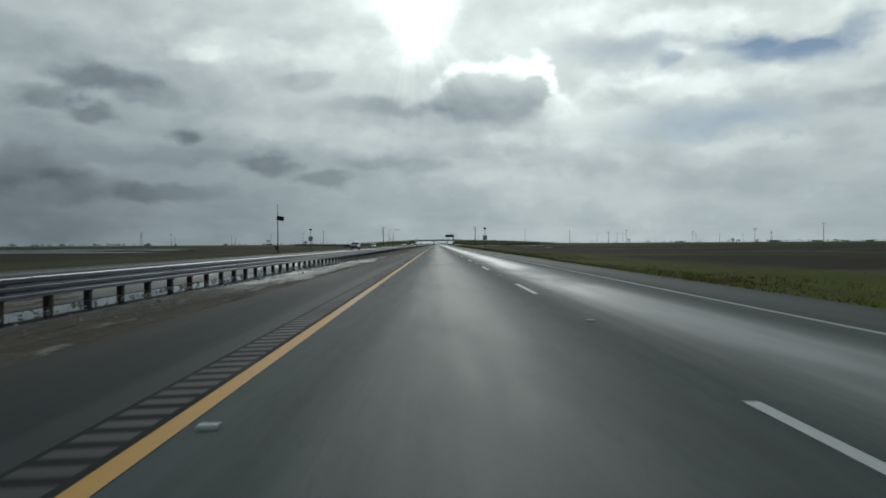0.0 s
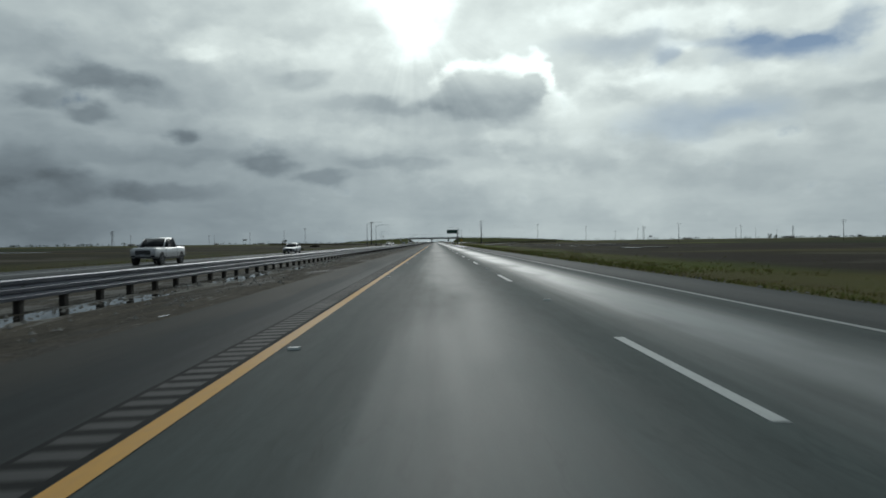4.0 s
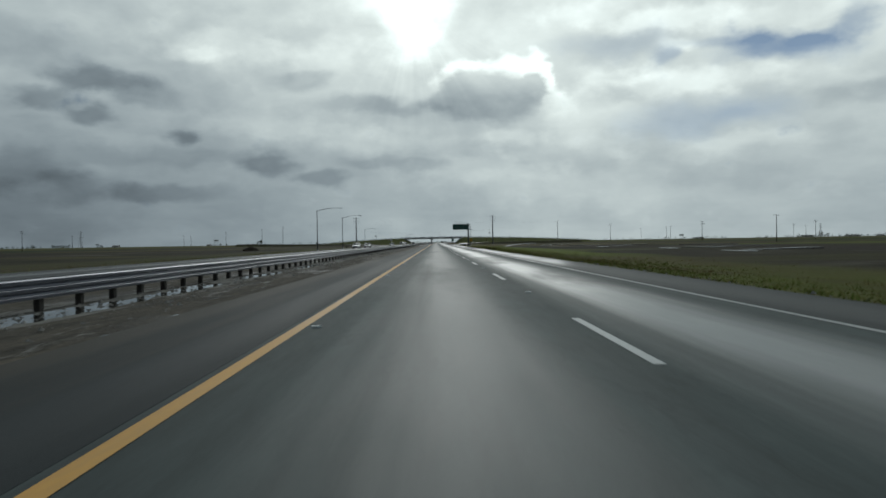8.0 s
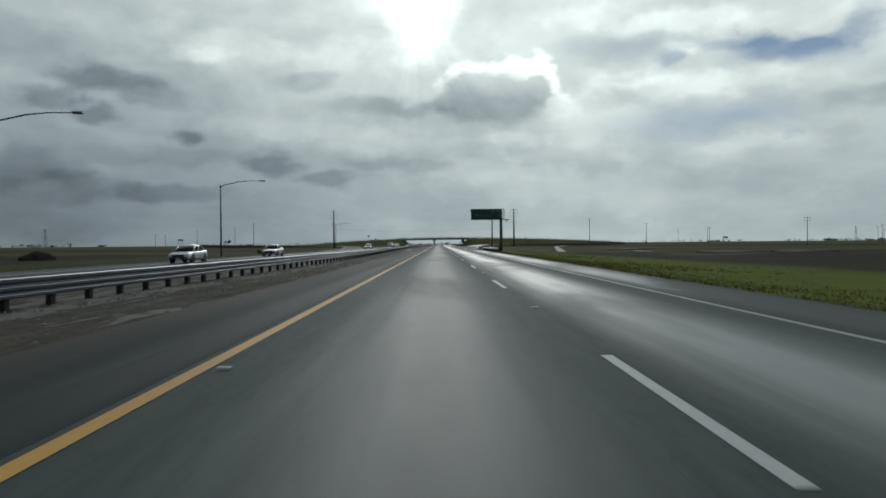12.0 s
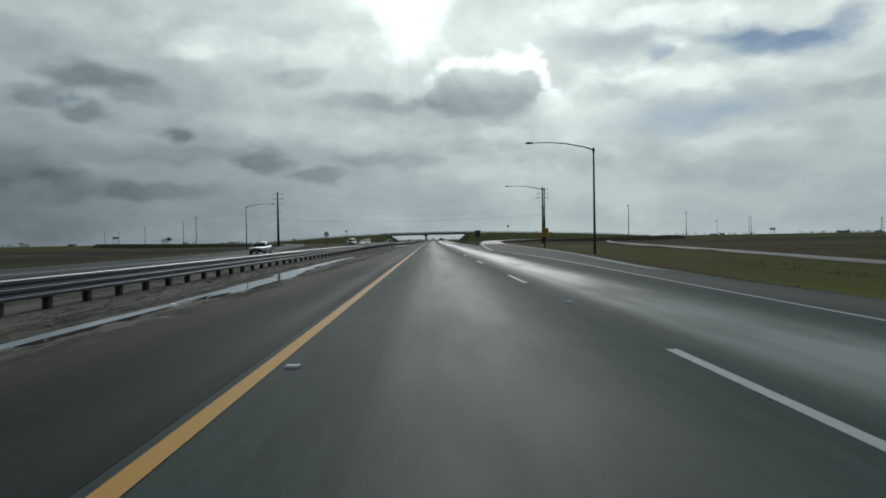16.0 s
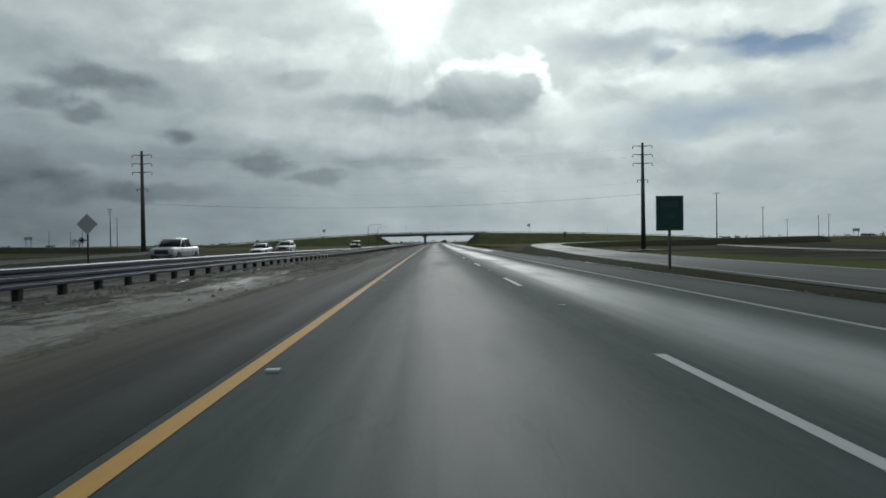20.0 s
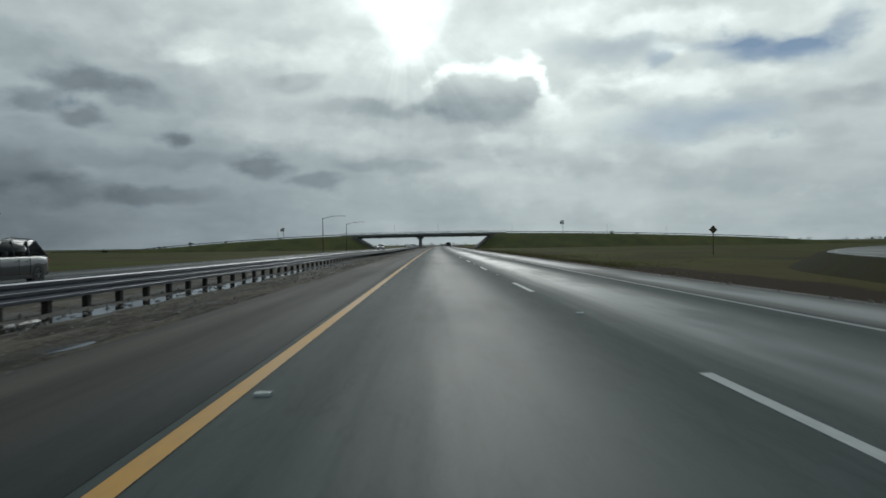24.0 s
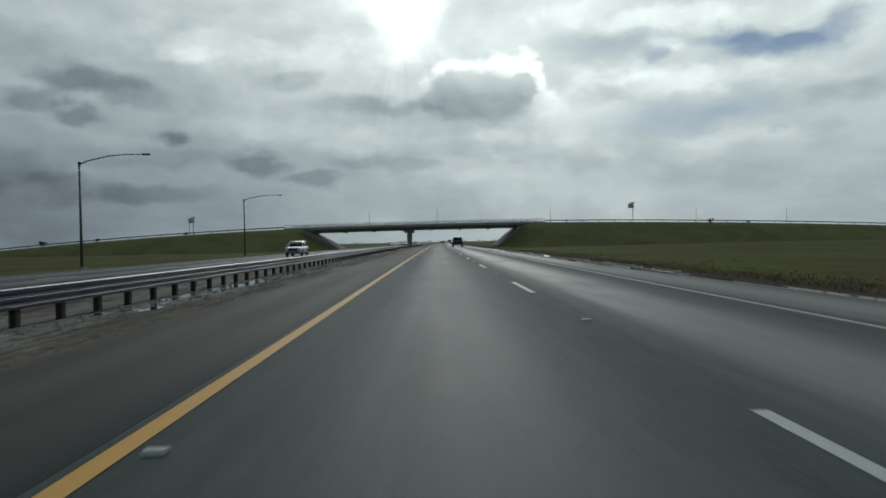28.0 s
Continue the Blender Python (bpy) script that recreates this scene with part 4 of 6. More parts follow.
# ---- churned wet earth between the inner shoulder and the barrier ----
def earth_strip(name, x0, x1, nx, y0, y1, step, mat, rough, label):
    ux = np.linspace(x0, x1, nx)
    uy = np.arange(y0, y1, step)
    swell = [min(max((-4.7 - x) / 2.6, 0.0), max((x + 13.0) / 3.0, 0.0), 1.0) for x in ux]
    verts = []
    for y in uy:
        b = bend(y)
        wetness = noise.noise((y * 0.03, 1.7, 0.4))
        lift = heave(-9.0, y)
        for i, x in enumerate(ux):
            rut = 0.035 * noise.noise((x * 1.5, y * 0.05, 5.0)) + 0.045 * noise.noise((x * 0.9, y * 0.22, 2.0))
            lump = 0.042 * noise.noise((x * 2.6, y * 1.1, 8.0)) + 0.036 * noise.noise((x * 6, y * 2.0, 3.0))
            z = lie(x) + swell[i] * lift + rough * (rut + lump - 0.03 * wetness) - 0.045 * math.exp(-((x + 8.2) / 0.7) ** 2)
            if -8.9 < x < -5.6:
                z -= 0.055 * math.exp(-((y - 45) / 35) ** 2) * min(1.0, (-5.6 - x) / 0.8)
            if i == 0 or i == nx - 1:
                z = lie(x) - 0.012 + swell[i] * lift
            verts.append((x + b, y, z))
    faces = [(r * nx + i, r * nx + i + 1, (r + 1) * nx + i + 1, (r + 1) * nx + i) for r in range(len(uy) - 1) for i in range(nx - 1)]
    me = bpy.data.meshes.new(name)
    me.from_pydata(verts, [], faces)
    me.materials.append(mat)
    me.shade_smooth()
    return tagged(part(name, me, mat), label, "ground", kind="structure")


EARTH = soil("damp_churned_earth", -9.0)
VERGE_EARTH = soil("damp_verge_earth", 9.5)
earth_strip("median_earth", -9.15, -4.28, 34, -6, 1050, 0.32, EARTH, 1.0, "damp churned brown earth strip beside the inner shoulder")
earth_strip("median_earth_far", -13.1, -9.25, 9, -6, 1050, 0.9, EARTH, 1.0, "damp bare earth behind the median guardrail")
earth_strip("verge_earth", 7.79, 10.4, 12, 640, 1000, 0.5, VERGE_EARTH, 0.22, "damp reddish earth along the outer shoulder")
POOL = -0.268
for name, x0, x1, za, zb, y0, y1 in (("water_along_rail", -9.0, -5.7, POOL, POOL, -6, 130), ("water_along_rail", -9.0, -5.7, POOL - 0.028, POOL - 0.028, 130, 318), ("water_along_rail", -9.0, -5.7, POOL - 0.03, POOL - 0.03, 610, 1050),
                                     ("water_at_pavement_edge", -5.4, -4.32, lie(-5.4) - 0.045, lie(-4.32) - 0.045, -6, 1050), ("water_on_verge", 7.85, 9.6, lie(7.85) - 0.03, lie(9.6) - 0.03, 645, 800)):
    film = sweep([(x0, za), ((x0 + x1) / 2, (za + zb) / 2), (x1, zb)], stations(y0, y1, 8), lambda s, u, w: (u + bend(s), s, w + heave(u, s)))
    tagged(part(name, film, WATER), "shallow rain water lying in the ruts", "water", kind="structure")


# ---- vehicles ----
SHAPES = {
    "sedan": dict(L=4.75, W=1.82, floor=0.24, r=0.33, wheels=(-1.43, 1.40), lamp=(0.62, 0.11), tail=(0.80, 0.15),
                  top=[(-2.36, 0.60), (-2.30, 0.70), (-1.9, 0.80), (-1.1, 0.92), (-0.5, 0.95), (0.7, 0.98), (1.6, 1.03), (2.24, 1.03), (2.36, 0.88)],
                  glass=[(-1.10, 0.90), (-0.28, 1.38), (0.30, 1.44), (0.85, 1.40), (1.80, 1.01)]),
    "suv": dict(L=4.98, W=1.98, floor=0.30, r=0.39, wheels=(-1.52, 1.50), lamp=(0.86, 0.13), tail=(0.92, 0.20),
                top=[(-2.47, 0.84), (-2.42, 0.99), (-2.05, 1.07), (-1.2, 1.14), (0.0, 1.15), (1.8, 1.17), (2.38, 1.16), (2.48, 0.98)],
                glass=[(-1.22, 1.11), (-0.48, 1.66), (0.35, 1.75), (1.75, 1.70), (2.36, 1.14)]),
    "pickup": dict(L=5.85, W=2.03, floor=0.42, r=0.42, wheels=(-1.95, 1.78), lamp=(0.98, 0.16), tail=(0.98, 0.28),
                   top=[(-2.91, 0.98), (-2.86, 1.14), (-2.4, 1.21), (-1.45, 1.26), (0.9, 1.27), (0.98, 1.30), (2.84, 1.30), (2.91, 1.18)],
                   glass=[(-1.45, 1.23), (-0.72, 1.84), (0.0, 1.91), (0.72, 1.88), (0.98, 1.25)]),
}


def half_width(shape, y):
    """Half the width of a car's body at y: full amidships, drawn in at nose and tail."""
    f = abs(y) / (shape["L"] / 2)
    return shape["W"] / 2 * (1 - 0.07 * f ** 3 - 0.08 * f ** 12)


def hull(shape):
    """The lower body as one rounded shell."""
    half, low = shape["L"] / 2, shape["floor"]
    ys = sorted(set([p[0] for p in shape["top"]] + [-half + shape["L"] * i / 18 for i in range(1, 18)]))
    section = ((0.0, 0.0), (0.84, 0.0), (0.95, 0.07), (1.0, 0.26), (0.995, 0.52), (1.0, 0.72), (0.965, 0.88), (0.89, 0.97), (0.5, 1.02), (0.0, 1.03))
    bm = bmesh.new()
    rings = []
    for y in ys:
        zt = float(np.interp(y, [p[0] for p in shape["top"]], [p[1] for p in shape["top"]]))
        zb = low + 0.10 * (abs(y) / half) ** 6
        w = half_width(shape, y)
        right = [(w * u, zb + (zt - zb) * f) for u, f in section]
        ring = right + [(-u, z) for u, z in right[-2:0:-1]]
        rings.append([bm.verts.new((u, y, z)) for u, z in ring])
    n = len(rings[0])
    for a, b in zip(rings, rings[1:]):
        for i in range(n):
            bm.faces.new((a[i], a[(i + 1) % n], b[(i + 1) % n], b[i]))
    bm.faces.new(rings[0][::-1])
    bm.faces.new(rings[-1])
    bmesh.ops.recalc_face_normals(bm, faces=bm.faces)
    return bm


def wheel_face(s, x, y, z, r):
    """An alloy ring with five spokes and a hub."""
    bm = bmesh.new()
    out = [(r * math.cos(2 * math.pi * i / 20), r * math.sin(2 * math.pi * i / 20)) for i in range(20)]
    rows = [[bm.verts.new((x + s * dx, y + q * a, z + q * b)) for a, b in out] for q, dx in ((1.0, 0.0), (0.97, 0.014), (0.86, 0.010), (0.84, -0.02))]
    for a, b in zip(rows, rows[1:]):
        for i in range(20):
            bm.faces.new((a[i], a[(i + 1) % 20], b[(i + 1) % 20], b[i]))
    for i in range(5):
        t = 2 * math.pi * i / 5 + 0.3
        c, d = math.cos(t), math.sin(t)
        corner = [(0.10, -0.13), (0.88, -0.09), (0.88, 0.09), (0.10, 0.13)]
        bm.faces.new([bm.verts.new((x + s * 0.008, y + r * (u * c - v * d), z + r * (u * d + v * c))) for u, v in corner])
    tube(bm, [(x - s * 0.01, y, z), (x + s * 0.016, y, z)], [r * 0.2, r * 0.17], 10)
    bmesh.ops.recalc_face_normals(bm, faces=bm.faces)
    return bm


def vehicle(name, kind, color, x, y, heading, label, group):
    """A road vehicle at rest, nose towards -y in its own space."""
    shape = SHAPES[kind]
    w, half, r = shape["W"] / 2, shape["L"] / 2, shape["r"]
    car = thing(name, pose(x + bend(y), y, lie(x) + 0.0, 0, 0, heading - bearing_at(y)), label, "car" if kind != "pickup" else "pickup truck", group)
    part("body", hull(shape), color, car, "", True)
    # greenhouse: dark glass drawn in towards the roof, then the roof skin and pillars over it
    g = shape["glass"]
    base, top = min(z for _, z in g), max(z for _, z in g)
    bm = bmesh.new()
    prism(bm, g, -w + 0.10, w - 0.10)
    for v in bm.verts:
        v.co.x *= 1.0 - 0.19 * (v.co.z - base) / (top - base)
    bmesh.ops.bevel(bm, geom=list(bm.edges), offset=0.05, segments=2, affect="EDGES", clamp_overlap=True)
    part("cabin", bm, PANE, car, "dark tinted glass cabin", True)
    edge = (w - 0.10) * 0.82
    bm = bmesh.new()
    prism(bm, [(g[1][0] - 0.02, g[1][1] - 0.05), (g[1][0] + 0.12, g[1][1] + 0.035), (g[2][0], top + 0.03), (g[3][0] - 0.02, g[3][1] + 0.025), (g[3][0] + 0.10, g[3][1] - 0.05)], -edge, edge)
    bmesh.ops.bevel(bm, geom=list(bm.edges), offset=0.035, segments=2, affect="EDGES", clamp_overlap=True)
    part("roof", bm, color, car, "", True)
    for s in (-1, 1):
        for p, q in ((g[0], g[1]), (g[-1], g[-2])):
            part("pillar", tube(bmesh.new(), [(s * (w - 0.13), p[0], p[1] - 0.02), (s * edge, q[0], q[1] + 0.0)], 0.05, 6), color, car, "", True)
        for yy in ((0.30,) if kind == "sedan" else (0.15, 1.15) if kind == "suv" else (0.0,)):
            part("pillar", tube(bmesh.new(), [(s * (w - 0.115), yy - 0.03, base), (s * (edge + 0.005), yy + 0.02, top - 0.04)], 0.035, 6), TRIM if yy < 1 else color, car)
        sill_x = half_width(shape, 0.0)
        part("mirror", boxed((min(s * w, s * (w + 0.2)), g[0][0] + 0.36, base + 0.06), (max(s * w, s * (w + 0.2)), g[0][0] + 0.52, base + 0.22), 0.05), color, car)
        z, h = shape["lamp"]
        yn = -half + 0.06
        wn = half_width(shape, -half + 0.1)
        lamp = boxed((min(s * wn * 0.55, s * wn * 0.995), yn - 0.075, z - h / 2), (max(s * wn * 0.55, s * wn * 0.995), yn + 0.34, z + h / 2), 0.03)
        for v in lamp.verts:
            if abs(v.co.x) > wn * 0.9:
                v.co.y += 0.06
                v.co.z += 0.03
        part("headlamp", lamp, LAMP_GLASS, car, "clear headlamp lens")
        z, h = shape["tail"]
        part("tail_lamp", boxed((min(s * wn * 0.72, s * wn * 0.995), half - 0.22, z - h / 2), (max(s * wn * 0.72, s * wn * 0.995), half + 0.02, z + h / 2), 0.03), TAIL, car, "red tail lamp lens")
        part("fog_lamp", boxed((min(s * wn * 0.60, s * wn * 0.92), -half - 0.02, shape["floor"] + 0.14), (max(s * wn * 0.60, s * wn * 0.92), -half + 0.12, shape["floor"] + 0.24), 0.02), TRIM, car)
        ya, yb = shape["wheels"][0] + r + 0.08, shape["wheels"][1] - r - 0.08
        part("sill", boxed((min(s * (sill_x - 0.08), s * (sill_x + 0.006)), ya - 0.02, shape["floor"] - 0.02), (max(s * (sill_x - 0.08), s * (sill_x + 0.006)), yb + 0.02, shape["floor"] + 0.13), 0.02), TRIM, car, "black sill cladding")
        for yy in shape["wheels"]:
            wy = half_width(shape, yy)
            part("wheel_arch", tube(bmesh.new(), [(s * wy * 0.78, yy, r + 0.02), (s * (wy - 0.012), yy, r + 0.02), (s * (wy + 0.004), yy, r + 0.02)], [r + 0.085, r + 0.085, r + 0.065], 24), TRIM, car)
            tyre = part("tyre", tube(bmesh.new(), [(s * (wy - 0.22), yy, r), (s * (wy - 0.20), yy, r), (s * (wy - 0.012), yy, r), (s * (wy + 0.012), yy, r)], [r - 0.03, r, r, r - 0.03], 24), RUBBER, car)
            part("rim", wheel_face(s, wy + 0.014, yy, r, r * 0.68), ALLOY, tyre)
        joints = (ya + 0.12, 0.25 if kind != "pickup" else 0.0, yb - 0.05 if kind != "pickup" else 0.92)
        for yj in joints:
            part("door_joint", boxed((min(s * (sill_x - 0.03), s * (sill_x + 0.003)), yj - 0.007, shape["floor"] + 0.16), (max(s * (sill_x - 0.03), s * (sill_x + 0.003)), yj + 0.007, base - 0.08)), TRIM, car)
        for yj in (joints[1] - 0.18, joints[2] - 0.2):
            part("door_handle", boxed((min(s * (sill_x - 0.03), s * (sill_x + 0.02)), yj - 0.09, base - 0.20), (max(s * (sill_x - 0.03), s * (sill_x + 0.02)), yj + 0.09, base - 0.165), 0.008), color, car)
        if kind == "suv":
            part("roof_rail", tube(bmesh.new(), [(s * (edge - 0.05), g[1][0] + 0.25, top + 0.01), (s * (edge - 0.05), g[2][0], top + 0.075), (s * (edge - 0.05), g[3][0] - 0.2, top + 0.03)], 0.02, 6), TRIM, car)
    gz = shape["lamp"][0]
    low_edge = gz - (0.26 if kind != "sedan" else 0.24)
    grille = part("grille", boxed((-w * 0.52, -half - 0.03, low_edge), (w * 0.52, -half + 0.12, gz + 0.05), 0.03), TRIM, car, "black front grille")
    for i in range(4):
        z = low_edge + (gz + 0.03 - low_edge) * (i + 0.5) / 4
        part("grille_bar", boxed((-w * 0.48, -half - 0.038, z - 0.010), (w * 0.48, -half - 0.026, z + 0.010)), DULL, grille)
    part("air_intake", boxed((-w * 0.55, -half - 0.02, shape["floor"] + 0.06), (w * 0.55, -half + 0.1, shape["floor"] + 0.15), 0.02), TRIM, car)
    part("number_plate", boxed((-0.16, -half - 0.05, low_edge - 0.10), (0.16, -half - 0.02, low_edge + 0.03)), SIGN_PALE, car, "plain pale number plate")
    part("rear_bumper", boxed((-w * 0.86, half - 0.2, shape["floor"] + 0.06), (w * 0.86, half + 0.05, shape["floor"] + 0.28), 0.05), STEEL if kind == "pickup" else TRIM, car)
    if kind == "pickup":
        part("tailgate", boxed((-w * 0.82, half - 0.02, 0.72), (w * 0.82, half + 0.012, 1.22), 0.02), color, car)
        part("bed", boxed((-w * 0.84, 1.10, 1.24), (w * 0.84, half - 0.12, 1.345)), TRIM, car, "dark open cargo bed")
    return car


SILVER, PEARL, GRAPHITE = paint("silver_paint", (0.42, 0.43, 0.45)), paint("white_paint", (0.52, 0.53, 0.54)), paint("graphite_paint", (0.045, 0.048, 0.055))
BLUISH, DARK_GREEN = paint("blue_grey_paint", (0.20, 0.24, 0.30)), paint("dark_paint", (0.02, 0.022, 0.022))
STEEL_BLUE = paint("silver_blue_paint", (0.26, 0.29, 0.33))
ONCOMING = "cars on the opposite carriageway"
FAST, SLOW = -16.5, -20.2
vehicle("pickup_truck", "pickup", DARK_GREEN, 3.9, 1011, 180, "dark pickup truck ahead in the outer lane", "cars ahead")
for kind, color, x, y, label in (
    ("pickup", SILVER, SLOW, 177, "silver crew-cab pickup truck on the opposite lanes"),
    ("sedan", STEEL_BLUE, SLOW, 225.5, "silver-blue sedan on the opposite lanes"),
    ("sedan", PEARL, SLOW, 433, "white sedan on the opposite lanes"),
    ("sedan", SILVER, SLOW, 463, "silver sedan on the opposite lanes"),
    ("sedan", BLUISH, SLOW, 583, "blue-grey sedan with a glinting bonnet on the opposite lanes"),
    ("pickup", PEARL, SLOW, 680, "white full-size pickup truck on the opposite lanes"),
    ("suv", PEARL, -20.2, 722.0, "white sport utility car with black grille on the opposite lanes"),
    ("sedan", SILVER, SLOW, 708, "silver sedan on the opposite lanes"),
    ("suv", GRAPHITE, FAST, 775, "dark sport utility car on the opposite lanes"),
    ("suv", PEARL, FAST, 958, "white sport utility car near the overpass"),
):
    name = {"pickup": "pickup_truck", "suv": "suv", "sedan": "sedan"}[kind]
    vehicle(name, kind, color, x, y, 0, label, ONCOMING)
for kind, color, x, y, h in (("sedan", PEARL, FAST, 1130, 0), ("suv", SILVER, SLOW, 1165, 0), ("sedan", SILVER, FAST, 1210, 0), ("pickup", PEARL, SLOW, 1260, 0), ("sedan", PEARL, FAST, 1330, 0),
                             ("suv", PEARL, SLOW, 1420, 0), ("sedan", GRAPHITE, 0.2, 1250, 180), ("suv", SILVER, 3.9, 1300, 180), ("suv", GRAPHITE, 0.2, 1400, 180),
                             ("suv", PEARL, FAST, 1148, 0), ("sedan", SILVER, SLOW, 1190, 0), ("pickup", SILVER, FAST, 1172, 0), ("suv", SILVER, SLOW, 1228, 0), ("sedan", PEARL, FAST, 1262, 0), ("suv", PEARL, FAST, 1300, 0), ("sedan", PEARL, SLOW, 1345, 0), ("pickup", PEARL, 3.9, 1210, 180), ("sedan", PEARL, 0.2, 1330, 180)):
    name = {"pickup": "pickup_truck", "suv": "suv", "sedan": "sedan"}[kind]
    vehicle(name, kind, color, x, y, h, "small distant car beyond the overpass", "cars beyond the overpass")


# ---- street lamps ----
def street_lamp(x, y, arm, top=8.9, foot=None, label="tall galvanised street lamp with a long mast arm"):
    z = lie(x, y) if foot is None else foot
    lamp = thing("street_lamp", pose(x, y, z), label, "street lamp", "street lamps")
    h = top - z
    part("base", tube(bmesh.new(), [(0, 0, -0.3), (0, 0, 0.25)], 0.32, 12), CONCRETE, lamp, "round concrete footing")
    part("pole", tube(bmesh.new(), [(0, 0, 0.2), (0, 0, h * 0.5), (0, 0, h)], [0.125, 0.10, 0.075], 10), DULL, lamp, "", True)
    s = 1 if arm > 0 else -1
    L = abs(arm)
    pts = [(0, 0, h - 0.15), (s * 0.12 * L, 0, h + 0.13), (s * 0.4 * L, 0, h + 0.48), (s * 0.62 * L, 0, h + 0.60), (s * 0.9 * L, 0, h + 0.58)]
    part("arm", tube(bmesh.new(), pts, [0.06, 0.055, 0.05, 0.04, 0.035], 8), DULL, lamp, "", True)
    head = bmesh.new()
    prism(head, [(-0.16, -0.06), (0.16, -0.06), (0.14, 0.06), (-0.14, 0.06)], 0, s * 0.62)
    bmesh.ops.translate(head, verts=head.verts, vec=(s * 0.88 * L, 0, h + 0.58))
    head = part("head", head, DULL, lamp, "flat cobra lamp head")
    part("lens", boxed((min(s * 0.92 * L, s * 0.92 * L + s * 0.35), -0.1, h + 0.495), (max(s * 0.92 * L, s * 0.92 * L + s * 0.35), 0.1, h + 0.52)), LAMP_GLASS, head)
    part("collar", tube(bmesh.new(), [(0, 0, h - 0.3), (0, 0, h + 0.05)], 0.11, 10), DULL, lamp)
    return lamp


l1 = street_lamp(-28.0, 419.4, 6.1, 8.95)
part("control_box", boxed((-0.2, -0.3, 1.2), (0.2, -0.05, 2.0), 0.02), DULL, l1, "grey equipment box")
street_lamp(-28.4, 468.7, 6.0, 9.0)
street_lamp(14.9, 564.5, -6.4, 9.2)
lb = street_lamp(18.4, 614.6, -6.5, 8.9)
plate = part("warning_plate", boxed((-0.56, -0.16, 2.10), (0.56, -0.13, 3.50), 0.01), SIGN_YELLOW, lb, "yellow exit speed warning plate")
for z, half in ((3.15, 0.32), (2.86, 0.36), (2.5, 0.25)):
    part("legend_bar", boxed((-half, -0.166, z - 0.05), (half, -0.161, z + 0.05)), SIGN_DARK, plate)
street_lamp(-39.65, 652.2, 6.0, 8.68)
street_lamp(-27.2, 933, 5.9, 8.25)
street_lamp(-27.2, 986, 6.1, 8.35)


# ---- poles and wires ----
def power_pole(x, y, h, arms, r=0.50, foot=None, label="tall dark steel power pole with crossarms", yaw=0.0):
    z = lie(x, y) - 0.1 if foot is None else foot
    p = thing("power_pole", pose(x, y, z, 0, 0, yaw), label, "power pole", "power poles")
    part("mast", tube(bmesh.new(), [(0, 0, -0.5), (0, 0, h * 0.5), (0, 0, h)], [r, r * 0.78, r * 0.5], 10), DULL if r > 0.3 else TIMBER, p, "", True)
    for zz, half in arms:
        a = part("crossarm", tube(bmesh.new(), [(-half, 0, zz + 0.12), (0, 0, zz), (half, 0, zz + 0.12)], [0.05, 0.10, 0.05] if r > 0.3 else 0.07, 6), DULL if r > 0.3 else TIMBER, p)
        for s in (-1, 1):
            part("insulator", tube(bmesh.new(), [(s * half, 0, zz + 0.1), (s * half, 0, zz - 0.45)], [0.05, 0.09], 8), TRIM, a)
    return p


BIG = [(19.9, 1.9), (18.2, 1.9), (16.5, 1.9), (13.2, 1.0)]
power_pole(-57.0, 765.6, 20.8, BIG)
power_pole(41.76, 763.2, 21.0, [(a + 0.4, b) for a, b in BIG])
POLES = [(113, 903, 20), (195, 1038, 20), (256, 1130, 15), (290, 1137, 18), (314, 1194, 19), (-153, 966, 20), (-204, 1090, 20), (-277, 1194, 19), (-389, 1355, 18), (-400, 1420, 18)]
POLES += [(276, 762, 14), (252, 560, 13), (230, 420, 13), (330, 900, 14), (170, 700, 13), (150, 560, 12), (-300, 480, 13), (-260, 700, 13), (-330, 900, 13), (-220, 330, 12), (-420, 620, 14), (420, 1050, 15), (520, 1200, 15)]
for i, (x, y, h) in enumerate(POLES):
    power_pole(x, y, h, [(h - 0.4, 1.3), (h - 1.6, 1.1)] if i % 3 else [(h - 0.3, 1.2)], 0.20 if h < 18 else 0.26, label="distant wooden power pole in the fields", yaw=20 * math.sin(i * 2.1))


def wire(a, b, sag, thick=0.005, name="power_line"):
    a, b = Vector(a), Vector(b)
    pts = [a.lerp(b, i / 24) - Vector((0, 0, 4 * sag * (i / 24) * (1 - i / 24))) for i in range(25)]
    w = part(name, tube(bmesh.new(), pts, thick, 5), TRIM)
    return tagged(w, "thin sagging overhead power line across the freeway", "power line", "overhead lines")


